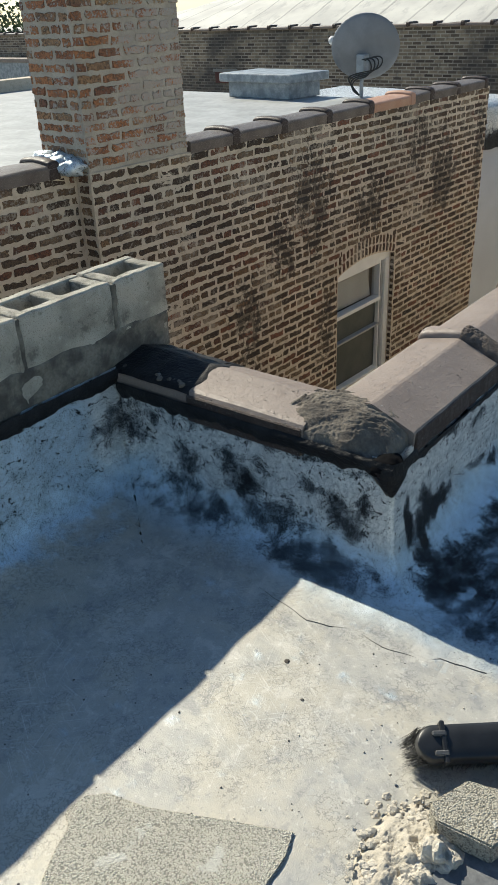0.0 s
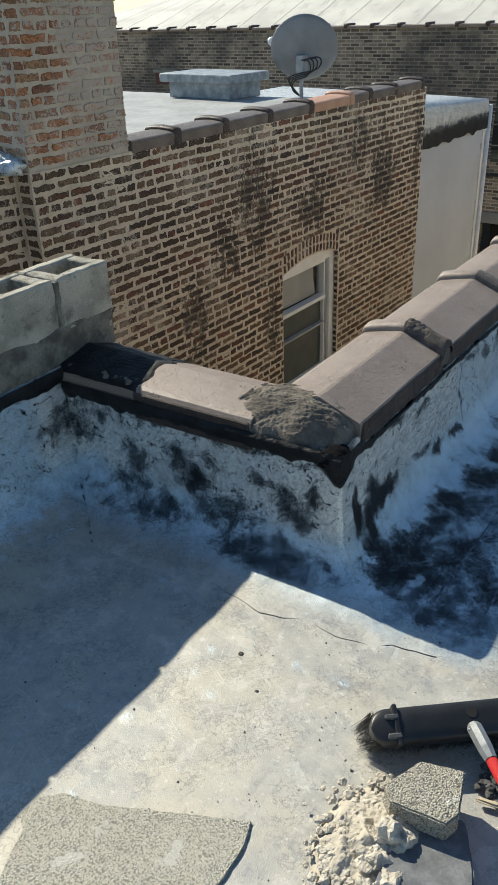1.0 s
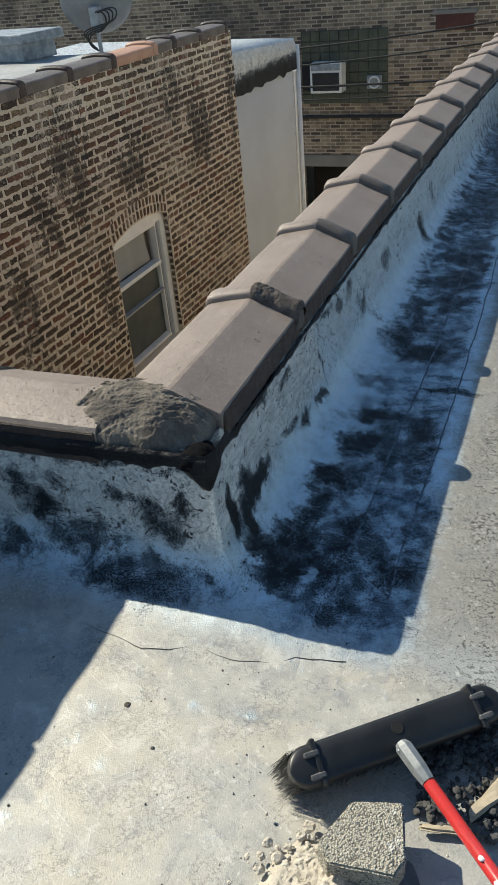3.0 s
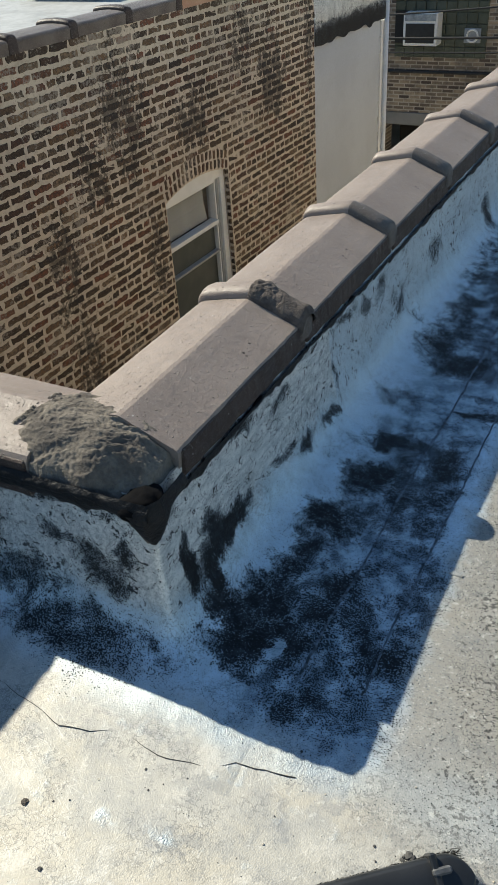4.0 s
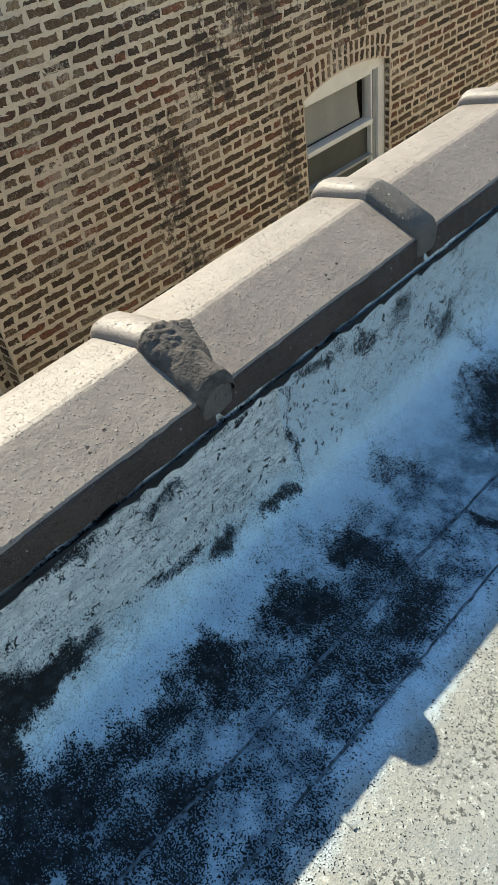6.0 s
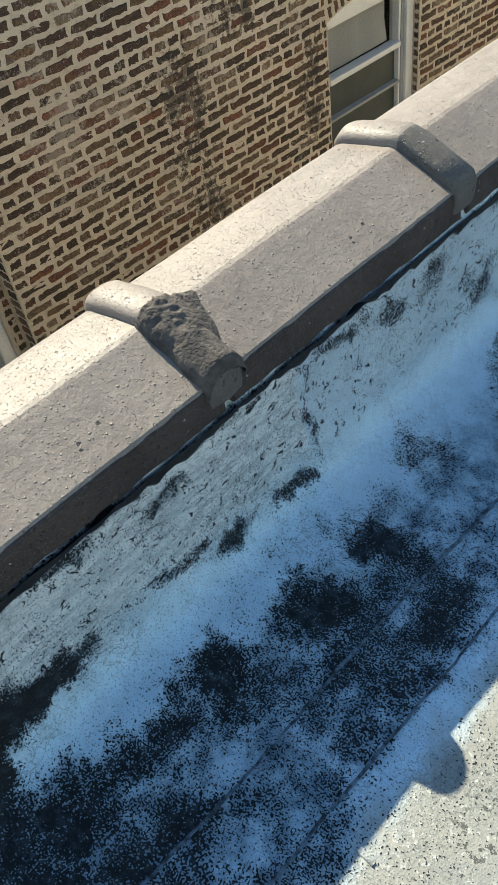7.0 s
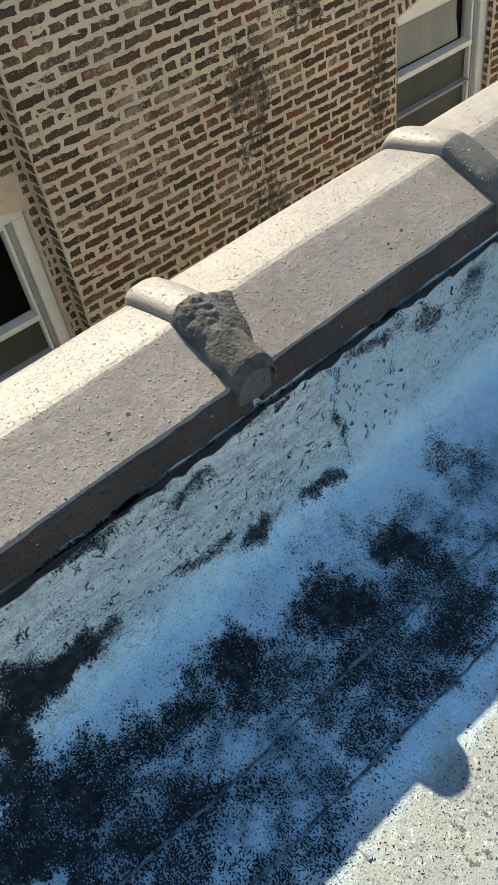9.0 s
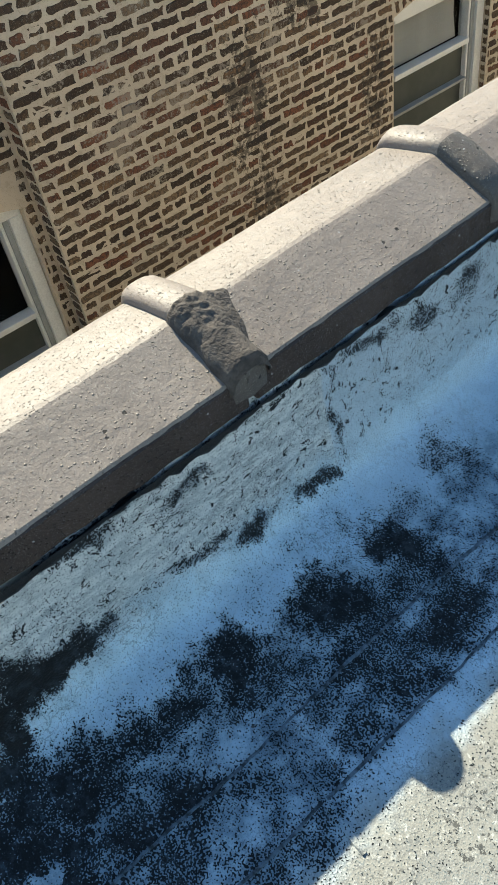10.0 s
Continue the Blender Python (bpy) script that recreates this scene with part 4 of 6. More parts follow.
def mastic_band(points, w0, w1, seed, thick=0.008, drip=None):
    """A brushed strip of black mastic along a line, from the top w0 down to w1."""
    bm = bmesh.new()
    rows = []
    for (x, y), (nx, ny) in points:
        row = []
        if drip:
            low = w1 - drip[2] * math.exp(-(math.hypot(x - drip[0], y - drip[1]) / 0.045) ** 2)
        for k in range(9):
            q = k / 8
            z = w0 + ((low if drip else w1) - w0) * q + (0.018 * noise.noise(Vector((x * 11, y * 11, seed))) + 0.016 * noise.noise(Vector((x * 37, y * 37, seed)))) * q
            o = thick * math.sin(math.pi * min(1.0, q + 0.15)) + 0.004 * noise.noise(Vector((x * 40, y * 40, z * 40)))
            o -= 0.02 if k == 8 else 0
            row.append((x + nx * o, y + ny * o, z))
        rows.append(row)
    sweep(bm, rows)
    bmesh.ops.recalc_face_normals(bm, faces=bm.faces[:])
    return bm


line = [((-1.58 + 1.09 * i / 70, FY - 0.022), (0, -1)) for i in range(71)]
tagged(part("mastic_band", mastic_band(line, 0.408, 0.345, 3.0, 0.014), TAR, m=RF, smooth=True), "black mastic sealing under the short coping", "mastic seal")
line = [((FX + 0.012 + bow(FY + 9.0 * i / 420), FY + 9.0 * i / 420), (1, 0)) for i in range(421)]
tagged(part("mastic_band", mastic_band(line, 0.362, 0.343, 8.0, 0.006), TAR, m=RF, smooth=True), "black mastic sealing under the long coping", "mastic seal")
line = [((FX - 0.40 + 0.41 * i / 60, FY - 0.020), (0, -1)) for i in range(61)] + [((FX + 0.014, FY + 0.10 * i / 16), (1, 0)) for i in range(17)]
tagged(part("mastic_band", mastic_band(line, 0.412, 0.365, 14.0, 0.018, (FX, FY, 0.085)), TAR, m=RF, smooth=True), "thick black mastic patch under the mortared corner", "mastic seal")
tagged(part("mastic_dab", stone(bmesh.new(), (FX - 0.030, FY + 0.014, 0.383), 0.052, 0.6, 3, 4, 0.22), MATT_TAR, m=RF, smooth=True), "rounded dab of black mastic on the parapet corner", "mastic seal")
line = [((BX + 0.014, -0.6 + 2.32 * i / 110), (1, 0)) for i in range(111)]
tagged(part("mastic_band", mastic_band(line, 0.455, 0.395, 21.0), TAR, m=RF, smooth=True), "black mastic where the felt meets the blocks", "mastic seal")


def seam(points, width, seed, rise=0.0018):
    bm = bmesh.new()
    rows = []
    pts = [Vector((*p, 0)) for p in points]
    full = []
    for a, b in zip(pts, pts[1:]):
        n = max(2, int((b - a).length / 0.02))
        full += [a.lerp(b, i / n) for i in range(n)]
    full.append(pts[-1])
    for i, p in enumerate(full):
        d = (full[min(i + 1, len(full) - 1)] - full[max(i - 1, 0)]).normalized()
        s = Vector((-d.y, d.x, 0))
        w = width * (1 + 0.5 * noise.noise(Vector((p.x * 14, p.y * 14, seed))))
        p = p + s * 0.004 * noise.noise(Vector((p.x * 45, p.y * 45, seed))) + s * 0.006 * noise.noise(Vector((p.x * 6, p.y * 6, seed)))
        z = 0.0035 * lump(p.x, p.y, 0, 0.8) + 0.0012 * lump(p.x, p.y, 4, 3.0) + (0.0015 if width < 0.001 else 0.0016 if width < 0.004 else 0.0006)
        rows.append([p - s * w + Vector((0, 0, z - 0.003)), p - s * w * 0.8 + Vector((0, 0, z + rise)), p + s * w * 0.2 + Vector((0, 0, z + rise * 0.5)), p + s * w * 0.8 + Vector((0, 0, z + rise * 0.9)), p + s * w + Vector((0, 0, z - 0.003))])
    sweep(bm, rows)
    bmesh.ops.recalc_face_normals(bm, faces=bm.faces[:])
    return bm


for label, pts, w in (("long raised seam in the felt along the gutter", [(-0.19, 1.72), (-0.178, 2.21), (-0.168, 2.5), (-0.15, 2.9), (-0.13, 4.2), (-0.12, 9.0)], 0.0030),
                      ("lapped felt edge along the gutter", [(-0.05, 1.75), (-0.04, 2.1), (-0.022, 2.6), (0.0, 3.4), (0.02, 6.0)], 0.0025),
                      ("short cross seam in the felt", [(-0.175, 2.2), (-0.11, 2.19), (-0.03, 2.18), (0.06, 2.17)], 0.006),
                      ("cracked felt lap across the roof", [(-0.80, 1.47), (-0.73, 1.45), (-0.66, 1.44), (-0.6, 1.425), (-0.53, 1.44), (-0.47, 1.475), (-0.41, 1.455), (-0.35, 1.45), (-0.28, 1.47), (-0.22, 1.50), (-0.10, 1.52)], 0.0007),
                      ("dark split across the gutter lap", [(-0.178, 2.205), (-0.10, 2.19), (-0.02, 2.183), (0.03, 2.178)], 0.0009), ("short split in the felt", [(-0.49, 1.46), (-0.45, 1.52), (-0.42, 1.56)], 0.0009)):
    tagged(part("felt_seam", seam(pts, w, w * 900, 0.0036 if w > 0.004 else 0.0009 if w < 0.001 else 0.0018), SEAM if "along" in label else RUBBLE if w < 0.004 else FLOOR, m=RF, smooth=True), label, "seam")


# ---- concrete blocks ----
def roughened(bm, seed):
    bmesh.ops.subdivide_edges(bm, edges=[e for e in bm.edges if e.calc_length() > 0.05], cuts=6, use_grid_fill=True)
    for v in bm.verts:
        v.co += 0.0055 * Vector((noise.noise(v.co * 28 + Vector((seed, 0, 0))), noise.noise(v.co * 28 + Vector((0, seed, 9))), 0.8 * noise.noise(v.co * 28 + Vector((5, 0, seed)))))
    return bm


def hollow_block(t, length, cells, seed, wide=0.195, high=0.19):
    """A hollow block along y, its cells open at the top: two face shells and the webs between."""
    wall, web = 0.042, 0.052
    part("face_shell", roughened(boxed(0, wall, 0, length, 0, high, 0.006), seed), BLOCK, t)
    part("face_shell", roughened(boxed(wide - wall, wide, 0, length, 0, high, 0.006), seed + 3), BLOCK, t)
    cell = (length - web * (cells + 1)) / cells
    for c in range(cells + 1):
        y = c * (cell + web)
        part("web", roughened(boxed(wall - 0.006, wide - wall + 0.006, y + 0.002, y + web - 0.002, 0, high - 0.003, 0.004), seed + c), BLOCK, t)
    part("mortar_fill", boxed(wall - 0.004, wide - wall + 0.004, web - 0.004, length - web + 0.004, 0.0, 0.012), DARK_MORTAR, t)


BZ = 0.562
for y0, ln, cells, lab in ((1.77, 0.255, 1, "broken end half of a grey hollow concrete block"), (1.365, 0.395, 2, "grey hollow concrete block on the wall, cells open"),
                           (0.96, 0.395, 2, "grey hollow concrete block on the wall, cells open"), (0.555, 0.395, 2, "grey hollow concrete block on the wall, cells open"),
                           (0.15, 0.395, 2, "grey hollow concrete block on the wall, cells open"), (-0.255, 0.395, 2, "grey hollow concrete block on the wall, cells open"),
                           (-0.66, 0.395, 2, "grey hollow concrete block on the wall, cells open"), (-1.065, 0.395, 2, "grey hollow concrete block on the wall, cells open")):
    t = thing("concrete_block", lab, "concrete block", RF @ pose(BX - 0.195 + random.uniform(-0.003, 0.003), y0, BZ + random.uniform(-0.002, 0.002)), "concrete blocks of the wall")
    hollow_block(t, ln, cells, y0 * 7)
for y0, ln in ((1.57, 0.45), (1.165, 0.395), (0.76, 0.395), (0.355, 0.395), (-0.05, 0.395), (-0.455, 0.395), (-0.86, 0.395)):
    t = thing("concrete_block", "lower concrete block smeared with dark mortar", "concrete block", RF @ pose(BX - 0.197, y0, 0.396), "lower concrete blocks of the wall")
    bm = boxed(0, 0.195, 0, ln, 0, 0.165, 0.006)
    part("shell", bm, BLOCK, t)


def smear_sheet(y0, y1, z0, z1, seed):
    bm = bmesh.new()
    rows = []
    for i in range(70):
        y = y0 + (y1 - y0) * i / 69
        row = []
        for k in range(14):
            z = z0 + (z1 - z0) * k / 13
            o = 0.002 + 0.010 * noise.noise(Vector((y * 9, z * 9, seed))) + 0.005 * noise.noise(Vector((y * 30, z * 30, seed)))
            row.append((BX + o + (-0.02 if k in (0, 13) else 0), y, z + 0.014 * noise.noise(Vector((y * 10, k * 0.2, seed)))))
        rows.append(row)
    sweep(bm, rows)
    bmesh.ops.recalc_face_normals(bm, faces=bm.faces[:])
    return bm


tagged(part("mortar_bed", smear_sheet(-0.9, 2.02, 0.43, 0.592, 4.0), BED, m=RF, smooth=True), "dark smeared mortar bed under the blocks", "mortar")
for k, yj in enumerate((1.7635, 1.3585, 0.9525, 0.5475, 0.1425, -0.2625, -0.6675)):
    tagged(part("mortar_joint", roughened(boxed(BX - 0.185, BX + (0.004 if k == 0 else -0.003), yj - 0.011, yj + 0.011, 0.56, 0.742, 0.003), yj), BED, m=RF), "crumbling mortar joint between two blocks", "mortar", "mortar joints")


# ---- the neighbour's building ----
WX, TOPZ, C = -3.94, 0.62, 0.0718           # side wall's face, top under the coping, one course
YA, YB, REC = 3.46, 9.50, -4.085            # the proud wall's ends; the recessed wall's face
W1 = (6.40, 7.50, -2.22, -0.86)             # window: y0, y1, sill, springing
W2 = (2.27, 3.37, -2.60, -0.97)


def arch(y, w):
    m, h = (w[0] + w[1]) / 2, (w[1] - w[0]) / 2
    return w[3] + 0.085 * (1 - ((y - m) / h) ** 2)


def wall_with_hole(name, x_face, thick, y0, y1, z0, z1, w, label):
    """A wall facing +x, with an arched opening right through."""
    bm = bmesh.new()
    ys = [w[0] + (w[1] - w[0]) * i / 14 for i in range(15)]
    for x, flip in ((x_face, False), (x_face - thick, True)):
        def quad(*p):
            vs = [bm.verts.new((x, a, b)) for a, b in p]
            bm.faces.new(vs[::-1] if flip else vs)
        quad((y0, z0), (w[0], z0), (w[0], z1), (y0, z1))
        quad((w[1], z0), (y1, z0), (y1, z1), (w[1], z1))
        quad((w[0], z0), (w[1], z0), (w[1], w[2]), (w[0], w[2]))
        for a, b in zip(ys, ys[1:]):
            quad((a, arch(a, w)), (b, arch(b, w)), (b, z1), (a, z1))
    def side(p, q):
        vs = [bm.verts.new(v) for v in ((x_face, *p), (x_face - thick, *p), (x_face - thick, *q), (x_face, *q))]
        bm.faces.new(vs)
    side((w[0], w[2]), (w[1], w[2]))
    side((w[1], w[2]), (w[1], arch(w[1], w)))
    side((w[0], arch(w[0], w)), (w[0], w[2]))
    for a, b in zip(ys, ys[1:]):
        side((b, arch(b, w)), (a, arch(a, w)))
    side((y0, z1), (y1, z1)), side((y0, z0), (y0, z1)), side((y1, z1), (y1, z0))
    return tagged(part(name, bm, LIME, m=NB), label, "wall", kind="structure")


wall_side = wall_with_hole("wall_neighbour_side", WX, 0.30, YA, YB, -6.5, TOPZ, W1, "old common brick side wall with smeared mortar")
wall_rec = wall_with_hole("wall_neighbour_recess", REC, 0.30, -4.0, YA - 0.002, -6.5, TOPZ, W2, "recessed old brick side wall with a window")
bm = boxed(-12.0, WX - 0.31, -4.0, YB, 0.36, 0.44)
tagged(part("neighbour_roof", bm, NB_ROOF, m=NB), "flat silver painted roof of the neighbouring house", "roof", kind="structure")
tagged(part("wall_neighbour_rear", boxed(-12.0, WX - 0.31, YB - 0.30, YB - 0.004, -6.5, 0.43), LIME, m=NB), "rear brick wall of the neighbouring house", "wall", kind="structure")
tagged(part("wall_neighbour_front", boxed(-12.3, -12.0, -4.0, YB, -6.5, 0.62), LIME, m=NB), "far brick wall of the neighbouring house", "wall", kind="structure")


def brick_shape(ly, lz, seed, depth=0.011):
    """A worn brick face with a ragged outline: lies in y and z, proud along x."""
    rnd = random.Random(seed)
    n = 7
    pts = [(-ly / 2 + ly * i / n, -lz / 2) for i in range(n)] + [(ly / 2, -lz / 2), (ly / 2, 0)] + [(ly / 2 - ly * i / n, lz / 2) for i in range(n)] + [(-ly / 2, lz / 2), (-ly / 2, 0)]
    ring = [(rnd.uniform(-0.0085, 0.0085), rnd.uniform(-0.0070, 0.0070)) for _ in pts]
    vs = [(-0.006, y + dy, z + dz) for (y, z), (dy, dz) in zip(pts, ring)] + [(depth + rnd.uniform(-0.004, 0.002), (y + dy) * 0.955, (z + dz) * 0.87) for (y, z), (dy, dz) in zip(pts, ring)]
    k = len(pts)
    fs = [(i, (i + 1) % k, k + (i + 1) % k, k + i) for i in range(k)] + [tuple(range(k, 2 * k))]
    return vs, fs


VAR = {"s": [brick_shape(0.186, 0.0465, i, 0.007) for i in range(10)], "h": [brick_shape(0.082, 0.0465, 50 + i, 0.007) for i in range(6)]}


def courses(y0, y1, z0, z1, gap, rnd):
    """Bricks of a wall, course by course, cut where gap(z) leaves an opening: (y, z, kind, length)."""
    n = int((z1 - z0) / C)
    for j in range(n):
        z = z1 - C * (j + 0.5)
        header = j % 6 == 3
        step = 0.107 if header else 0.214
        y = y0 + (0.0 if j % 2 else -step / 2) + rnd.uniform(-0.02, 0.02)
        hole = gap(z)
        while y < y1 + step / 2:
            a, b = max(y, y0), min(y + step, y1)
            y += step
            if hole and a < hole[1] and b > hole[0]:
                if a < hole[0] and hole[0] - a > b - hole[1]:
                    b = hole[0]
                elif b > hole[1]:
                    a = hole[1]
                else:
                    continue
            if b - a > 0.022:
                yield (a + b) / 2 + rnd.uniform(-0.004, 0.004), z + rnd.uniform(-0.004, 0.004), "h" if b - a < 0.155 else "s", b - a


def solid(z):
    return None


def near_window(w):
    def gap(z):
        if w[2] - 0.04 < z < w[3] + 0.02:
            return w[0] - 0.004, w[1] + 0.004
        rise = (z - w[3] - 0.20) / 0.085
        if w[3] + 0.02 <= z and rise < 1:
            half = (w[1] - w[0]) / 2 * math.sqrt(1 - max(0.0, rise)) + 0.01
            return (w[0] + w[1]) / 2 - half, (w[0] + w[1]) / 2 + half
        return None
    return gap


def add_bricks(verts, faces, placed, x, rnd, turned=None):
    for yc, z, kind, ln in placed:
        vs, fs = rnd.choice(VAR[kind])
        k = max(0.12, min(1.15, (ln - 0.024) / (0.186 if kind == "s" else 0.082)))
        o, push, tilt = len(verts), rnd.uniform(-0.005, 0.003), rnd.uniform(-0.02, 0.02)
        for vx, vy, vz in vs:
            p = (x + vx + push, yc + vy * k, z + vz + vy * tilt)
            verts.append(turned(p) if turned else p)
        faces.extend(tuple(o + i for i in f) for f in fs)


def brick_field(name, verts, faces, mat, parent, label):
    me = bpy.data.meshes.new(name)
    me.from_pydata(verts, [], faces)
    me.materials.append(mat)
    ob = new(name, me)
    ob.parent = parent
    return tagged(ob, label, kind="stuff")


# ---- windows ----
def house_window(name, w, xf, label, mid, blind):
    """A white sash window set back in its arched opening: xf is the wall's face."""
    t = thing(name, label, "window", NB, kind="structure")
    y0, y1, z0, zs = w
    x1, x0 = xf - 0.06, xf - 0.15
    bm = bmesh.new()
    n = 14
    ys = [y0 + 0.004 + (y1 - y0 - 0.008) * i / n for i in range(n + 1)]
    top = zs - 0.055
    for a, b in zip(ys, ys[1:]):      # arched head board
        za, zb = arch(a, w) - 0.004, arch(b, w) - 0.004
        q = [bm.verts.new(p) for p in ((x1, a, top), (x1, b, top), (x1, b, zb), (x1, a, za))]
        bm.faces.new(q)
        q = [bm.verts.new(p) for p in ((x1, a, top), (x0, a, top), (x0, b, top), (x1, b, top))]
        bm.faces.new(q)
    part("head", bm, WHITE, t)
    for ya, s in ((y0 + 0.004, 1), (y1 - 0.004, -1)):
        w1 = 0.085 if s < 0 else 0.03
        a, b = sorted((ya, ya + s * w1))
        part("jamb", boxed(x0, x1 + 0.004, a, b, z0, top, 0.003), WHITE, t)
        a, b = sorted((ya + s * (w1 + 0.001), ya + s * (w1 + 0.037)))
        # the groove's shadow is put into the track's grey colour
        part("jamb_groove", boxed(x0 - 0.02, x1 - 0.022, a, b, z0, top, 0.002), GREYFRAME, t, "recessed track with its shadow as grey colour")
        a, b = sorted((ya + s * (w1 + 0.038), ya + s * (w1 + 0.060)))
        part("inner_jamb", boxed(x0 - 0.04, x1 - 0.030, a, b, z0, top, 0.003), WHITE, t)
    a, b = y0 + 0.092, y1 - 0.147
    part("top_rail", boxed(x0 - 0.03, x1 - 0.015, a, b, top - 0.035, top, 0.003), WHITE, t)
    part("meeting_rail", boxed(x0 - 0.02, x1 - 0.008, a, b, mid - 0.02, mid + 0.022, 0.003), WHITE, t)
    part("screen_bar", boxed(x0, x1 - 0.016, a, b, mid - 0.315, mid - 0.293, 0.002), GREYFRAME, t)
    part("bottom_rail", boxed(x0 - 0.02, x1 - 0.008, a, b, z0 + 0.02, z0 + 0.05, 0.003), WHITE, t)
    part("screen", boxed(x0 + 0.01, x0 + 0.016, a, b, z0 + 0.06, mid - 0.02), SCREEN, t, "dark insect screen")
    part("pane", boxed(x0 - 0.012, x0 - 0.006, a, b, mid + 0.02, top - 0.03), GLASS, t).visible_shadow = False
    # a near-black sheet stands for the unlit room behind the glass
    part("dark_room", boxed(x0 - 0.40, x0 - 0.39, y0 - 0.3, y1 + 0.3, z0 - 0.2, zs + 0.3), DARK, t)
    # dark sill: the shadow below the window is put into its colour
    part("sill", boxed(x0 - 0.03, xf - 0.004, y0, y1, z0 - 0.06, z0 - 0.002, 0.006), RUBBLE, t)
    if blind:
        bl = part("blind", boxed(x0 - 0.06, x0 - 0.045, a + 0.02, b - 0.05, top - 0.06, top - 0.03), BLIND, t, "white slatted blind, half lowered")
        k = int((top - 0.06 - (mid + 0.01)) / 0.022)
        for i in range(k):
            bm = boxed(-0.011, 0.011, a + 0.025, b - 0.055, -0.0012, 0.0012)
            sag = 0.6 * max(0, i - k + 9)      # the lowest slats hang askew
            part("slat", bm, BLIND, bl, m=pose(x0 - 0.052, 0, top - 0.075 - 0.022 * i, 0, 62 + random.uniform(-9, 9), 0) @ pose(0, (a + b) / 2, 0, sag) @ pose(0, -(a + b) / 2, 0))
    return t


def glass():
    m, nt, b = material("window_glass", 0.03)
    b.inputs["Transmission Weight"].default_value = 1.0
    b.inputs["IOR"].default_value = 1.12
    to(nt, ramp(nt, noise_of(nt, coords(nt), 3.0), 0.4, 0.7, 0.02, 0.06), b, "Roughness")
    return m


GLASS = glass()
house_window("window_1", W1, WX, "white sash window with a blind in an arched brick opening", -1.345, True)
house_window("window_2", W2, REC, "white sash window in the recessed brick wall", -1.72, False)


# ---- chimney ----
def chimney():
    t = thing("chimney", "tall orange brick chimney patched with grey mortar", "chimney", NB)
    x0, x1, y0, y1, top = -4.44, WX - 0.012, 3.46, 4.42, 2.6
    part("core", boxed(x0 + 0.012, x1, y0 + 0.012, y1 - 0.012, 0.40, top, 0.004), LIME_GREY, t)
    rnd = random.Random(5)
    verts, faces = [], []
    add_bricks(verts, faces, list(courses(y0, y1, TOPZ - 0.004, top - 0.02, solid, rnd)), x1 + 0.002, rnd)
    # the side towards -y, turned by a quarter
    add_bricks(verts, faces, list(courses(-x1, -x0, 0.42, top - 0.02, solid, rnd)), 0.0, rnd, lambda p: (-p[1], y0 + 0.012 - p[0], p[2]))
    add_bricks(verts, faces, list(courses(x0, x1, 0.42, top - 0.02, solid, rnd)), 0.0, rnd, lambda p: (p[1], y1 - 0.012 + p[0], p[2]))
    brick_field("bricks", verts, faces, BRICK_CHIM, t, "weathered orange bricks")
    part("cap", boxed(x0 - 0.05, x1 + 0.05, y0 - 0.05, y1 + 0.05, top, top + 0.12, 0.01), CONC, t)
    bm = bmesh.new()
    for i in range(5):
        stone(bm, (x1 - 0.10 - 0.06 * i, y0 - 0.05 + 0.02 * (i % 2), 0.66 + 0.01 * i), 0.10, 0.55, i + 1, 3, 0.4)
    part("flashing", bm, FELT, t, "silver painted felt flashing at the foot", smooth=True)


LIME_GREY = plain("grey_patched_mortar", (0.50, 0.45, 0.37), (0.40, 0.355, 0.29), 6.0, 0.95, 0.0, 0.6, 0.006, 120.0)
chimney()

# ---- neighbour's coping ----
nb_tiles = []
NBL = "dull grey clay coping tile on the neighbour's wall"


def nb_coping(y0, ln, mat, label, tilt=0.0, x=WX - 0.145, z=TOPZ - 0.385):
    t = thing("coping_tile", label, "coping tile", NB @ pose(x, y0, z, tilt, 0, random.uniform(-0.6, 0.6)), "coping tiles of the neighbour")
    part("body", coping_body(ln, y0 * 3, wob=0.003, section=COPE_SQUARE), mat, t, smooth=True)
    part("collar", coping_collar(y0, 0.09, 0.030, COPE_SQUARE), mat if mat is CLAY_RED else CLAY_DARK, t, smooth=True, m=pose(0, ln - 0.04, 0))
    return t


y = 4.43
for i, ln in enumerate((0.56, 0.62, 0.66, 0.70, 0.78, 0.40, 0.60, 0.70)):
    red = i == 4
    nb_coping(y, ln - 0.006, CLAY_RED if red else CLAY_NB, "bare red clay coping tile on the neighbour's wall" if red else NBL, 1.2 if i == 5 else 0.0)
    y += ln
y = -2.0
for i in range(8):
    nb_coping(y, 0.66, CLAY_NB, NBL, 0.0, REC - 0.145)
    y += 0.666

# ---- things on the neighbour's roof ----
vent = thing("roof_hatch", "low silver painted roof hatch with an overhanging lid", "roof hatch", NB @ pose(-7.0, 9.32, 0.44, 0, 0, -4))
part("curb", boxed(-0.56, 0.56, -0.32, 0.32, 0, 0.22, 0.01), VENT, vent)
part("lid", boxed(-0.66, 0.66, -0.40, 0.40, 0.2, 0.31, 0.018, 2), VENT, vent)


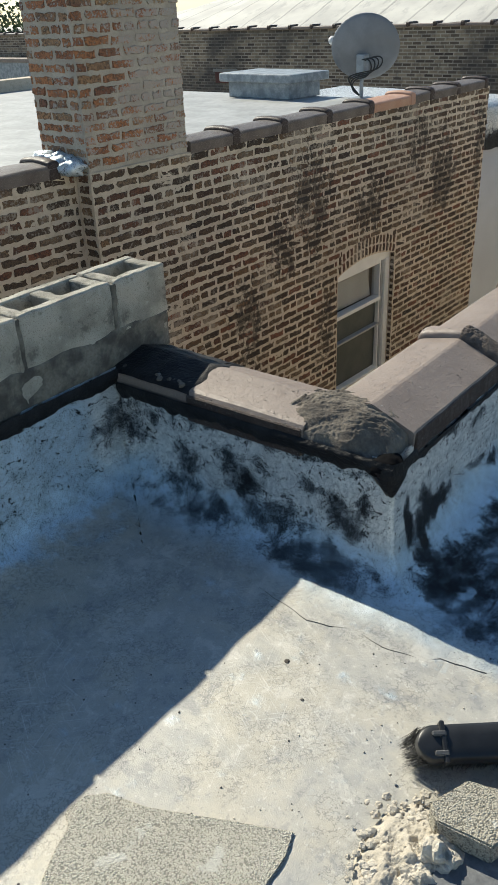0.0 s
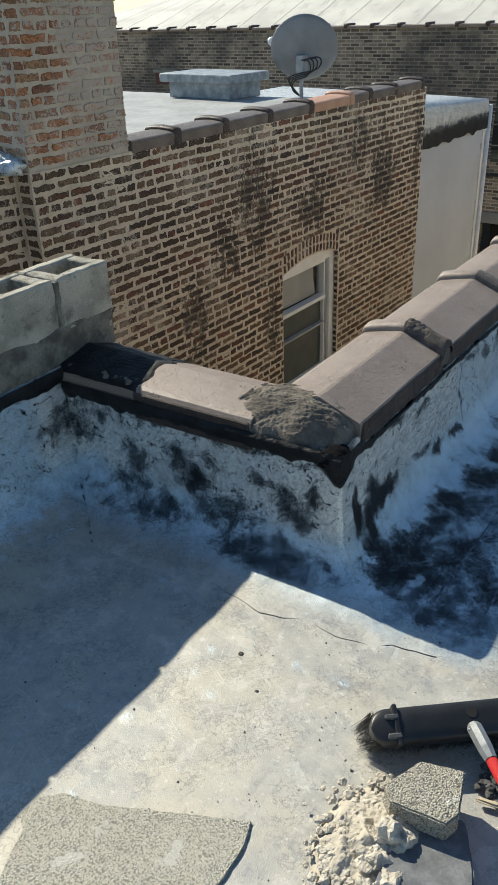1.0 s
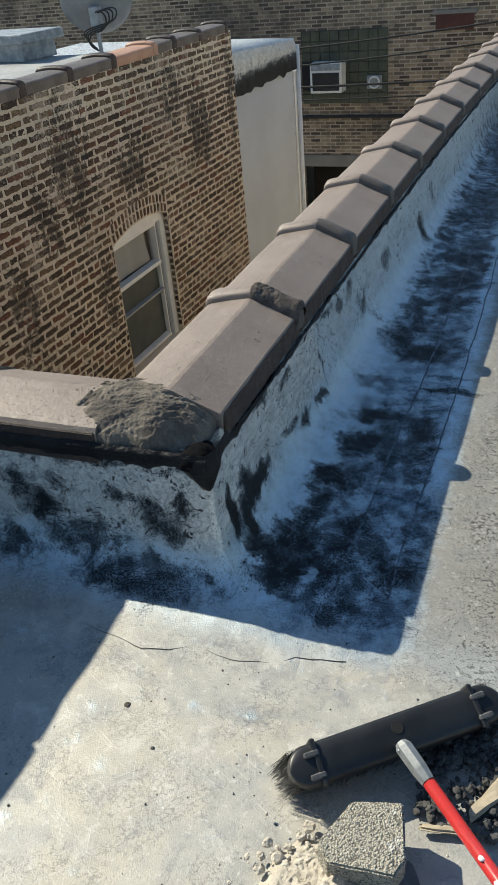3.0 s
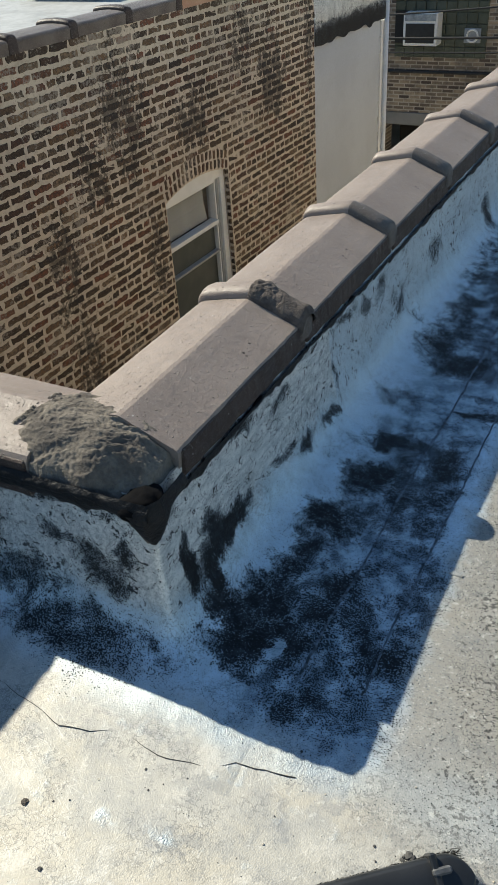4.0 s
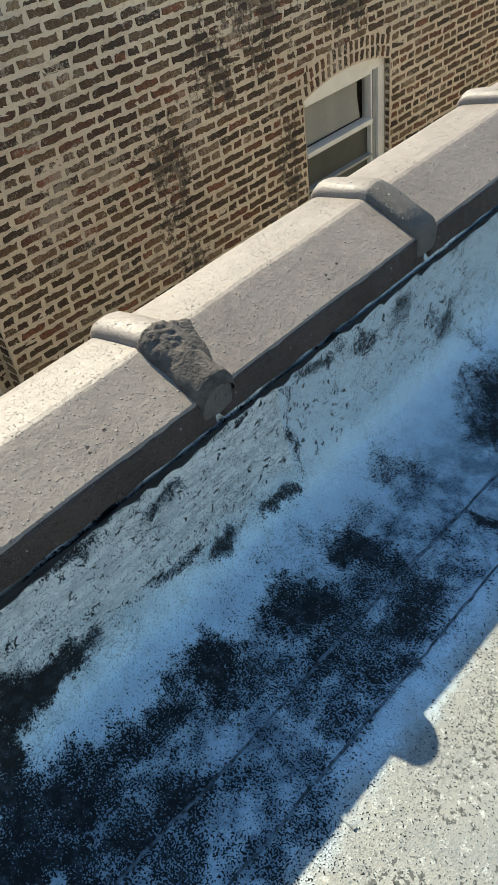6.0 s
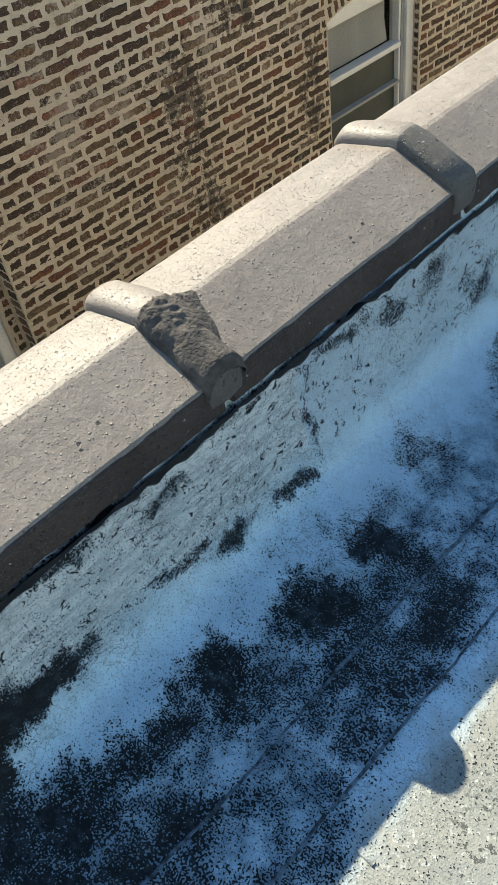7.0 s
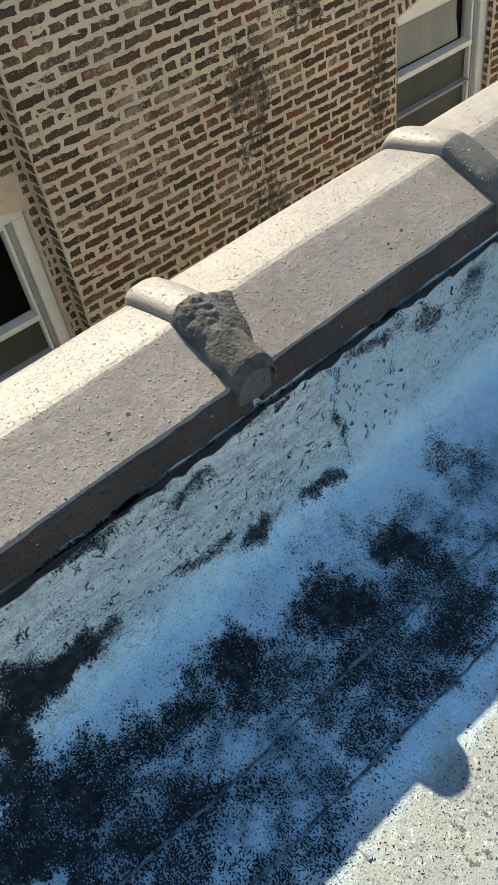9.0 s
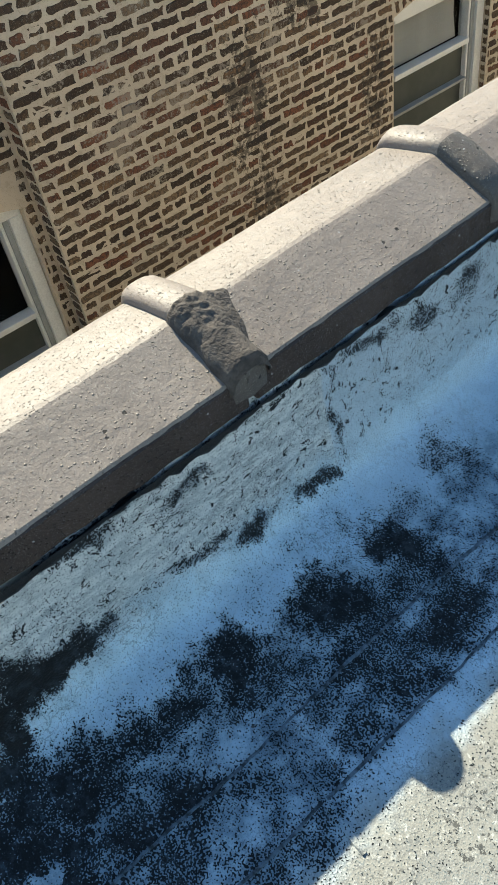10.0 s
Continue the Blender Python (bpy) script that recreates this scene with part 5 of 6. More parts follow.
def dish():
    t = thing("satellite_dish", "grey satellite dish on a steel mast with loose cables", "satellite dish", NB @ pose(-5.62, 9.38, 0.44))
    bm = bmesh.new()
    rows = []
    for i in range(9):
        r = i / 8
        rows.append([(0.43 * r * math.cos(2 * math.pi * k / 40), 0.40 * r * math.sin(2 * math.pi * k / 40), 0.12 * r * r) for k in range(41)])
    sweep(bm, rows)
    bmesh.ops.remove_doubles(bm, verts=bm.verts[:], dist=1e-5)
    g = bmesh.ops.extrude_face_region(bm, geom=bm.faces[:])
    for v in g["geom"]:
        if isinstance(v, bmesh.types.BMVert):
            v.co.z -= 0.012
    bmesh.ops.recalc_face_normals(bm, faces=bm.faces[:])
    part("reflector", bm, DISH, t, m=pose(0.0, 0.06, 0.56, -74, 0, 30), smooth=True)
    part("mast", tube(bmesh.new(), [(0, 0, 0), (0, 0, 0.42)], 0.025), STEEL, t)
    part("bracket", boxed(-0.06, 0.06, -0.05, 0.07, 0.30, 0.52, 0.01), STEEL, t)
    part("foot_plate", boxed(-0.12, 0.12, -0.12, 0.12, 0, 0.02, 0.004), STEEL, t)
    part("feed_arm", tube(bmesh.new(), [(0, 0.02, 0.36), (-0.25, 0.22, 0.48), (-0.62, 0.30, 0.62)], 0.016, 8), STEEL, t)
    part("feed_horn", stone(bmesh.new(), (-0.66, 0.30, 0.66), 0.055, 1.0, 2, 2, 0.05), WHITE, t, "white feed horn", smooth=True)
    part("feed_horn", stone(bmesh.new(), (-0.54, 0.30, 0.63), 0.045, 1.0, 3, 2, 0.05), WHITE, t, "white feed horn", smooth=True)
    for s in range(4):
        pts = [(0.02 * s, -0.03, 0.45), (0.16 + 0.07 * s, -0.10, 0.50 + 0.02 * s), (0.24 + 0.05 * s, -0.10, 0.36), (0.10, -0.08, 0.24 + 0.03 * s), (-0.08 - 0.05 * s, -0.06, 0.26), (-0.14, -0.06, 0.10 + 0.03 * s), (0.0, -0.05, 0.05)]
        cu = bpy.data.curves.new("cable", "CURVE")
        cu.dimensions, cu.bevel_depth, cu.bevel_resolution = "3D", 0.009, 2
        sp = cu.splines.new("NURBS")
        sp.points.add(len(pts) - 1)
        for q, p in zip(sp.points, pts):
            q.co = (*p, 1)
        sp.use_endpoint_u, sp.order_u = True, 4
        cu.materials.append(CABLE)
        ob = new("cable", cu)
        ob.parent = t


dish()

# ---- the pale sided porch behind the neighbour ----
porch = thing("enclosed_porch", "pale grey sided porch with a silver felt roof edge", "porch", NB)
core = part("core", boxed(-7.5, -3.99, YB + 0.01, 11.62, -6.5, -0.10), SIDING, porch)
for i in range(26):
    z = -0.10 - 0.20 * (i + 1)
    bm = bmesh.new()
    q = [bm.verts.new(p) for p in ((-3.965, YB + 0.01, z), (-3.965, 11.60, z), (-3.985, 11.60, z + 0.198), (-3.985, YB + 0.01, z + 0.198), (-3.99, YB + 0.01, z), (-3.99, 11.60, z))]
    bm.faces.new(q[:4])
    bm.faces.new((q[0], q[4], q[5], q[1]))
    part("board", bm, SIDING, porch)
bm = bmesh.new()
rows = []
for i in range(40):
    yy = YB + 0.0 + 2.13 * i / 39
    rows.append([(-3.93 + 0.012 * lump(yy, q, 1, 2.0) - 0.10 * max(0, q - 0.75), yy, -0.10 - 0.06 * noise.noise(Vector((yy * 5, 0, 2))) * (1 - q) + (0.50 - 0.12 * i / 39) * q) for q in (0, 0.2, 0.4, 0.6, 0.8, 0.93, 1.0)] + [(-4.5, yy, 0.42 - 0.12 * i / 39), (-7.4, yy, 0.36)])
sweep(bm, rows)
bmesh.ops.recalc_face_normals(bm, faces=bm.faces[:])
PORCH_FELT = coated("silver_paint_on_porch_edge", ([(-3.93, 10.6, -0.12, 0.3, 2.2, 0.16, 1.9)],), [], False, (0.42, 0.45, 0.48))
part("felt_edge", bm, PORCH_FELT, porch, "silver painted felt roof edge, black below", smooth=True)
part("downpipe", tube(bmesh.new(), [(-3.93, 11.66, -6.5), (-3.93, 11.66, 0.2)], 0.035, 12), WHITE, porch, "white downpipe", smooth=True)
part("corner_board", boxed(-4.0, -3.955, 11.56, 11.64, -6.5, -0.12, 0.004), WHITE, porch)

# ---- across the alley ----
FYW = 16.5
tagged(part("ground", boxed(-600, 600, -600, 600, -6.6, -6.5), ASPHALT), "asphalt ground of the alley and yards", "ground", kind="structure")
far = thing("brick_garage_building", "long sooty brick building across the alley", "building", NB @ pose(0, 0, 0))
part("wall", boxed(-40, 22, FYW, FYW + 0.4, -2.42, 1.02), FAR_BRICK, far)
part("side_wall", boxed(-40, -5.75, FYW, FYW + 0.4, -6.5, -2.424), FAR_BRICK, far)
part("side_wall", boxed(2.0, 22, FYW, FYW + 0.4, -6.5, -2.424), FAR_BRICK, far)
part("lintel", boxed(-5.9, 2.2, FYW - 0.03, FYW + 0.38, -2.66, -2.426, 0.01), CONC, far, "dirty concrete lintel")
# the garage's unlit inside is a near-black sheet set behind the wall
part("dark_opening", boxed(-5.75, 2.0, FYW + 0.9, FYW + 1.0, -6.5, -2.66), DARK, far, "near-black sheet in the garage opening")
bm = bmesh.new()
rows = []
for i in range(25):
    a = i / 24
    rows.append([(x, FYW + 0.1 + 26 * a, 1.06 + 3.1 * math.sin(math.pi * min(a, 1.0)) * (1.0 if x > -13 else max(0.0, 1 - (-13 - x) / 9.0)) + 0.05 * lump(x, a * 4, 2, 0.4)) for x in [-40 + 62 * k / 60 for k in range(61)]])
sweep(bm, rows)
bmesh.ops.recalc_face_normals(bm, faces=bm.faces[:])
part("roof", bm, FAR_ROOF, far, "pale bowed roof of rolled roofing", smooth=True)
part("back_wall", boxed(-40, 22, FYW + 26, FYW + 26.4, -6.5, 1.0), FAR_BRICK, far)
for i in range(62):
    x = -27.0 + 0.62 * i
    tl = part("coping", boxed(x, x + 0.60, FYW - 0.05, FYW + 0.30, 1.02, 1.08, 0.012), CLAY, far) if i == 0 else None
    if tl is None:
        ob = new("coping", far_tile.data)
        ob.parent, ob.location = far, (0.62 * i, 0, 0)
        ob2 = new("coping_collar", far_collar.data)
        ob2.parent, ob2.location = far, (0.62 * i, 0, 0)
    else:
        far_tile = tl
        far_collar = part("coping_collar", boxed(x - 0.05, x + 0.05, FYW - 0.07, FYW + 0.32, 1.03, 1.12, 0.02), CLAY_DARK, far)
fw = part("glass_block_window", boxed(-5.60, -3.87, FYW - 0.006, FYW + 0.02, -1.43, -0.12), GREEN_GLASS, far, "green glass block window")
for i in range(9):
    for k in range(7):
        x, z = -5.59 + 0.192 * i, -1.42 + 0.186 * k
        part("glass_block", boxed(x, x + 0.18, FYW - 0.03, FYW - 0.007, z, z + 0.174, 0.008), GREEN_GLASS, fw)
ac = thing("air_conditioner", "white window air conditioner in a blue frame", "air conditioner", NB @ pose(-5.01, FYW - 0.034, -0.92))
part("case", boxed(-0.32, 0.32, -0.30, 0, -0.27, 0.27, 0.015), WHITE, ac)
part("grille", boxed(-0.27, 0.27, -0.312, -0.302, -0.22, 0.1, 0.004), BLACK, ac, "dark grille")
part("top_panel", boxed(-0.29, 0.29, -0.312, -0.302, 0.14, 0.25, 0.004), VENT, ac, "pale blue panel")
side = thing("dark_vent_opening", "dark window vent beside the air conditioner", "vent", NB @ pose(-5.47, FYW - 0.034, -0.92))
part("panel", boxed(-0.12, 0.12, -0.02, 0, -0.27, 0.27, 0.005), DARK, side)
fan = thing("exhaust_fan", "round grey exhaust vent in the glass blocks", "vent", NB @ pose(-4.12, FYW - 0.034, -1.05))
part("plate", boxed(-0.15, 0.15, -0.03, 0, -0.12, 0.12, 0.005), STEEL, fan)
part("ring", tube(bmesh.new(), [(0.10 * math.cos(a * math.pi / 12), -0.04, 0.10 * math.sin(a * math.pi / 12)) for a in range(25)], 0.018, 8, False), WHITE, fan, smooth=True)
small = thing("boarded_opening", "dark red boarded opening in the brick wall", "boarded window", NB @ pose(-2.65, FYW, -0.09))
part("board", boxed(-0.34, 0.34, -0.02, 0.0, -0.13, 0.13, 0.004), plain("dark_red_board", (0.07, 0.025, 0.02), (0.1, 0.04, 0.03), 4.0), small)
part("lintel", boxed(-0.4, 0.4, -0.03, 0.0, 0.132, 0.2, 0.004), CONC, small)
copy_thing(small, NB @ pose(-14.2, FYW, -0.03))
tagged(part("pipe_rail", tube(bmesh.new(), [(-22, FYW - 0.05, -1.70), (6, FYW - 0.05, -1.66)], 0.03, 8), CABLE), "dark pipe along the brick wall", "pipe")


def wire(y0, z0, y1, z1, x0, x1, sag, r, label):
    pts = [(x0 + (x1 - x0) * i / 24, y0 + (y1 - y0) * i / 24, z0 + (z1 - z0) * i / 24 - sag * 4 * (i / 24) * (1 - i / 24)) for i in range(25)]
    tagged(part("overhead_cable", tube(bmesh.new(), pts, r, 6), CABLE, smooth=True), label, "cable", "overhead cables")


wire(15.0, -0.35, 15.0, 1.6, -9.5, 8.0, 0.5, 0.018, "thick twisted overhead cable")
wire(15.2, -0.65, 15.2, 1.3, -8.5, 8.0, 0.45, 0.016, "thick twisted overhead cable")
wire(15.4, -0.98, 15.4, -0.45, -8.0, 8.0, 0.1, 0.022, "black overhead cable over the alley")
wire(15.4, -1.20, 15.4, -0.70, -8.0, 8.0, 0.1, 0.014, "thin overhead cable over the alley")

# a house and a tree far off
house = thing("distant_house", "distant low house with a pale blue parapet", "house", NB @ pose(-23.0, 16.0, 0))
part("wall", boxed(-6, 1.7, 0, 6, -6.5, 0.30), VENT, house)
part("parapet_cap", boxed(-6.05, 1.75, -0.05, 6.05, 0.30, 0.42, 0.02), CLAY, house)


def tree(at, h, label):
    t = thing("tree", label, "tree", pose(*at))
    rnd = random.Random(at[0])
    bm = tube(bmesh.new(), [(0, 0, 0), (0.1, 0, h * 0.4), (0, 0.1, h * 0.7), (0.1, 0.1, h)], [0.25, 0.2, 0.14, 0.05])
    for i in range(7):
        a = i * 0.9
        tube(bm, [(0, 0, h * (0.4 + 0.07 * i)), (1.1 * math.cos(a), 1.1 * math.sin(a), h * (0.5 + 0.07 * i)), (1.9 * math.cos(a), 1.9 * math.sin(a), h * (0.55 + 0.07 * i))], [0.1, 0.06, 0.02], 6)
    part("trunk", bm, BARK, t, smooth=True)
    vs, fs = [], []
    for i in range(5200):
        a, b, r = rnd.uniform(0, 6.28), rnd.uniform(-1, 1), rnd.random() ** 0.45
        p = Vector((2.6 * r * math.cos(a) * math.sqrt(1 - b * b), 2.6 * r * math.sin(a) * math.sqrt(1 - b * b), h * 0.82 + 2.3 * r * b))
        if noise.noise(p * 0.9) < -0.12:
            continue
        u = Vector((rnd.uniform(-1, 1), rnd.uniform(-1, 1), rnd.uniform(-1, 1))).normalized() * 0.11
        w = u.cross(Vector((rnd.uniform(-1, 1), rnd.uniform(-1, 1), 1))).normalized() * 0.06
        o = len(vs)
        vs += [tuple(p - u), tuple(p + w), tuple(p + u), tuple(p - w)]
        fs.append((o, o + 1, o + 2, o + 3))
    me = bpy.data.meshes.new("crown")
    me.from_pydata(vs, [], fs)
    me.materials.append(LEAF)
    ob = new("crown", me)
    ob.parent = t


tree((-25.6, 20.0, -6.5), 8.2, "dark green leafy tree behind the roofs")


# ---- tools and rubble on our roof ----
CLIP = plain("worn_black_plastic", (0.06, 0.06, 0.062), (0.11, 0.11, 0.11), 60.0, 0.45)


def broom():
    t = thing("push_broom", "black plastic push broom with a red steel handle", "broom", RF @ pose(0.066, 1.285, 0.0, 0, 0, 38.2))
    L = 0.235
    bm = bmesh.new()
    rows = []
    for i in range(25):
        q = min(i, 24 - i)
        x = (-1 if i < 12 else 1) * (L - 0.041 * (1 - math.cos(math.pi / 2 * min(q, 9) / 9)) - (0.0 if q < 10 else (L - 0.041) * (q - 9) / 3))
        w = max(0.004, 0.041 * math.sin(math.pi / 2 * min(q, 9) / 9))
        rows.append([(x, w * c, 0.018 * s) for c, s in ((-1, -1), (-1, 0.3), (-0.93, 0.75), (-0.8, 1.0), (-0.3, 1.12), (0.3, 1.12), (0.8, 1.0), (0.93, 0.75), (1, 0.3), (1, -1), (-1, -1))])
    g = sweep(bm, rows)
    bm.faces.new(g[0][:-1])
    bm.faces.new(g[-1][:-1][::-1])
    bmesh.ops.recalc_face_normals(bm, faces=bm.faces[:])
    hm = pose(0, 0, 0.088, 27, 0, 0)
    hb = part("head", bm, BLACK, t, m=hm, smooth=True)
    for s in (-1, 1):
        part("end_clip", boxed(s * 0.176 - 0.006, s * 0.176 + 0.006, -0.046, 0.046, -0.018, 0.026, 0.003), BLACK, hb)
        part("clip_tab", boxed(s * 0.185 - 0.016, s * 0.185 + 0.016, -0.030, -0.018, 0.016, 0.028, 0.003), CLIP, hb, "worn grey clip edge")
        part("clip_tab", boxed(s * 0.185 - 0.016, s * 0.185 + 0.016, 0.012, 0.024, 0.016, 0.028, 0.003), CLIP, hb, "worn grey clip edge")
    # a near-black disc on the head stands for the hole's dark inside
    bm = tube(bmesh.new(), [(0.0, 0.012, 0.0165), (0.0, 0.012, 0.0215)], 0.0125, 20)
    part("socket_hole", bm, DARK, hb, "near-black disc for the handle hole")
    rnd = random.Random(2)
    vs, fs = [], []
    for i in range(9000):
        x, y = rnd.uniform(-L + 0.004, L - 0.004), rnd.uniform(-0.036, 0.036)
        side = max(0.0, (abs(x) - 0.16) / 0.07)
        sx = (0.03 * side if x > 0 else -0.034 * side) + rnd.uniform(-0.01, 0.01)
        top = Vector((x, y + 0.006, 0.082 + y * 0.5))
        bot = Vector((x + sx * 0.8, y * 1.05 + 0.035 + rnd.uniform(-0.008, 0.008), rnd.uniform(0.002, 0.012) + 0.016 * side))
        a = rnd.uniform(0, 3.14)
        d = Vector((math.cos(a), math.sin(a), 0)) * 0.0006
        m = top.lerp(bot, 0.5) + Vector((-0.25 * sx, 0, 0.004))
        o = len(vs)
        vs += [tuple(p) for p in (top - d, top + d, m - d, m + d, bot - d * 0.6, bot + d * 0.6)]
        fs += [(o, o + 1, o + 3, o + 2), (o + 2, o + 3, o + 5, o + 4)]
    me = bpy.data.meshes.new("bristles")
    me.from_pydata(vs, [], fs)
    me.materials.append(BRISTLE)
    ob = new("bristles", me)
    ob.parent = t
    tagged(ob, "splayed grey-black bristles", kind="stuff")
    # handle, in the roof's axes, brought into the broom's
    inv = (RF @ pose(0.066, 1.285, 0.0, 0, 0, 38.2)).inverted() @ RF
    p0, d = Vector((0.088, 1.238, 0.118)), Vector((0.228, -0.225, -0.036)).normalized()
    part("socket", tube(bmesh.new(), [inv @ (p0 + d * q) for q in (-0.012, 0.0, 0.05, 0.078)], [0.012, 0.0185, 0.018, 0.0145], 8), ALU, t, "scuffed grey socket")
    h = part("handle", tube(bmesh.new(), [inv @ (p0 + d * q) for q in (0.074, 0.5, 1.0, 1.02)], [0.0125, 0.0125, 0.0125, 0.010], 16), RED, t, "red painted steel handle", smooth=True)
    for q, a in ((0.235, 0.3), (0.283, -0.4), (0.41, 0.6)):
        part("paint_drop", stone(bmesh.new(), inv @ (p0 + d * q + Vector((-0.004 + 0.005 * a, -0.006, 0.0105))), 0.0062, 0.35, q * 50, 2, 0.3), WHITE, h, "dried white paint drop", smooth=True)
    part("grip_tip", tube(bmesh.new(), [inv @ (p0 + d * q) for q in (1.02, 1.06, 1.075)], [0.0132, 0.0132, 0.007], 14), BLACK, h, smooth=True)
    part("spring_button", stone(bmesh.new(), inv @ (p0 + d * 0.012 + Vector((-0.016, -0.004, 0.006))), 0.004, 1, 1, 2, 0.05), STEEL, t, smooth=True)


broom()


def chunk(name, outline, z0, z1, mat, label, category, jit=0.004, m=None, cuts=4, amp=0.004):
    bm = prism(bmesh.new(), outline, z0, z1, jit)
    bmesh.ops.bevel(bm, geom=bm.edges[:], offset=0.004, segments=2, affect="EDGES")
    bmesh.ops.triangulate(bm, faces=[f for f in bm.faces if len(f.verts) > 4])
    bmesh.ops.subdivide_edges(bm, edges=[e for e in bm.edges if e.calc_length() > 0.02], cuts=cuts, use_grid_fill=True)
    for v in bm.verts:
        if v.co.z > z0 + 0.001:
            v.co += amp * Vector((noise.noise(v.co * 40), noise.noise(v.co * 40 + Vector((3, 1, 7))), noise.noise(v.co * 50 + Vector((9, 2, 1)))))
    ob = part(name, bm, mat, m=RF if m is None else m)
    return tagged(ob, label, category)


chunk("block_fragment", [(-0.030, 1.015), (0.012, 1.112), (0.105, 1.135), (0.128, 1.030), (0.115, 0.995), (0.0, 0.985)], 0.042, 0.098, PITTED, "broken piece of coarse grey concrete block", "rubble", 0.002, amp=0.0016)
chunk("felt_offcut", [(0.035, 0.84), (0.025, 1.0), (0.05, 1.05), (0.135, 1.06), (0.185, 0.97), (0.235, 0.84)], 0.004, 0.044, SLATE, "dark felt-covered slab offcut with white specks", "rubble", 0.004, cuts=3)
chunk("sandy_slab", [(-0.695, 0.655), (-0.655, 0.69), (-0.56, 0.715), (-0.40, 0.79), (-0.255, 0.855), (-0.238, 0.80), (-0.235, 0.72), (-0.25, 0.63), (-0.42, 0.50), (-0.60, 0.43), (-0.645, 0.52), (-0.665, 0.58), (-0.70, 0.60)], 0.0, 0.009, SLAB, "thin rough slab of sandy concrete on the roof", "concrete slab", 0.0015, cuts=5, amp=0.002)
chunk("wood_sliver", [(0.225, 1.175), (0.222, 1.205), (0.275, 1.30), (0.335, 1.39), (0.36, 1.375), (0.30, 1.27)], 0.02, 0.034, WOOD, "pale splintered wood offcut", "wood scrap", 0.003, cuts=2, amp=0.003)
chunk("wood_sliver", [(0.13, 1.14), (0.135, 1.155), (0.21, 1.17), (0.225, 1.155)], 0.012, 0.022, WOOD, "short pale wood splinter", "wood scrap", 0.002, cuts=2, amp=0.002)


def chips(name, n, where, rmin, rmax, mat, label, seed):
    rnd = random.Random(seed)
    bm = bmesh.new()
    for i in range(n):
        x, y, z = where(rnd)
        r = rmin + (rmax - rmin) * rnd.random() ** 2.2
        stone(bm, (x, y, z + r * 0.35), r, rnd.uniform(0.5, 0.9), seed + i, 1 if r < 0.008 else 2, 0.5)
    return tagged(part(name, bm, mat, m=RF), label, "debris", kind="stuff")


def sand_heap():
    bm = bmesh.new()
    rows = []
    for i in range(100):
        row = []
        for k in range(100):
            a, b = -1 + 2 * i / 99, -1 + 2 * k / 99
            x, y = -0.025 + 0.115 * a, 0.935 + 0.165 * b
            r = math.hypot(a, b)
            h = max(0.0, 1 - r) ** 0.8 * 0.045 * (1 + 0.7 * noise.noise(Vector((x * 25, y * 25, 0)))) + (0.008 * noise.noise(Vector((x * 70, y * 70, 3))) + 0.007 * abs(noise.noise(Vector((x * 150, y * 150, 8)))) + 0.004 * noise.noise(Vector((x * 330, y * 330, 2)))) * min(1.0, 1.6 * max(0, 1 - r)) - (0.006 if r > 0.9 else 0)
            row.append((x, y, h))
        rows.append(row)
    sweep(bm, rows)
    bmesh.ops.recalc_face_normals(bm, faces=bm.faces[:])
    return bm


tagged(part("sand_heap", sand_heap(), SAND, m=RF, smooth=True), "small pile of sand and crumbled mortar", "sand pile")
chips("mortar_crumbs", 900, lambda r: (r.gauss(-0.03, 0.045), r.gauss(0.93, 0.07), 0.016), 0.0012, 0.012, PALE_MORTAR, "pale crumbs of old mortar", 100)
for i, (x, y, z, r, sq) in enumerate(((0.022, 0.955, 0.045, 0.042, 1.1), (0.004, 0.895, 0.04, 0.034, 0.8), (-0.035, 0.93, 0.035, 0.028, 0.7), (0.06, 0.86, 0.045, 0.03, 0.7), (-0.01, 1.0, 0.028, 0.024, 0.7), (0.03, 0.83, 0.03, 0.036, 0.8))):
    bm = stone(bmesh.new(), (x, y, z - 0.012), r, sq, 40 + i, 4, 0.5)
    tagged(part("mortar_lump", bm, PALE_MORTAR, m=RF), "pale broken lump of old mortar", "mortar lump", "mortar lumps")
chips("dark_rubble", 1500, lambda r: (r.uniform(0.12, 0.46), 1.16 + r.random() * 0.30, 0.003 + 0.018 * r.random()), 0.0015, 0.010, RUBBLE, "loose dark roofing rubble behind the broom", 300)
chips("roof_grit", 620, lambda r: (r.uniform(-1.0, 0.9), r.uniform(0.4, 2.6), 0.0), 0.0008, 0.0034, RUBBLE, "scattered dark grit on the roof", 700)
chips("pale_grit", 220, lambda r: (r.uniform(-0.5, 0.5), r.uniform(0.5, 1.7), 0.0), 0.0008, 0.003, PALE_MORTAR, "scattered pale grit on the roof", 900)
chips("mastic_grit", 70, lambda r: (r.uniform(-1.58, -1.22), r.uniform(FY - 0.005, FY + 0.14), 0.452), 0.003, 0.012, MORTAR, "pale crumbs stuck in the black mastic", 1200)
for x, y, r in ((-0.447, 1.172, 0.0045), (-0.555, 1.262, 0.0075), (-0.78, 1.57, 0.0085)):
    tagged(part("loose_stone", stone(bmesh.new(), (x, y, r * 0.2), r, 0.4, x * 9, 3, 0.4), RUBBLE if r < 0.006 else MORTAR, m=RF), "small loose stone on the roof", "stone", "loose stones")


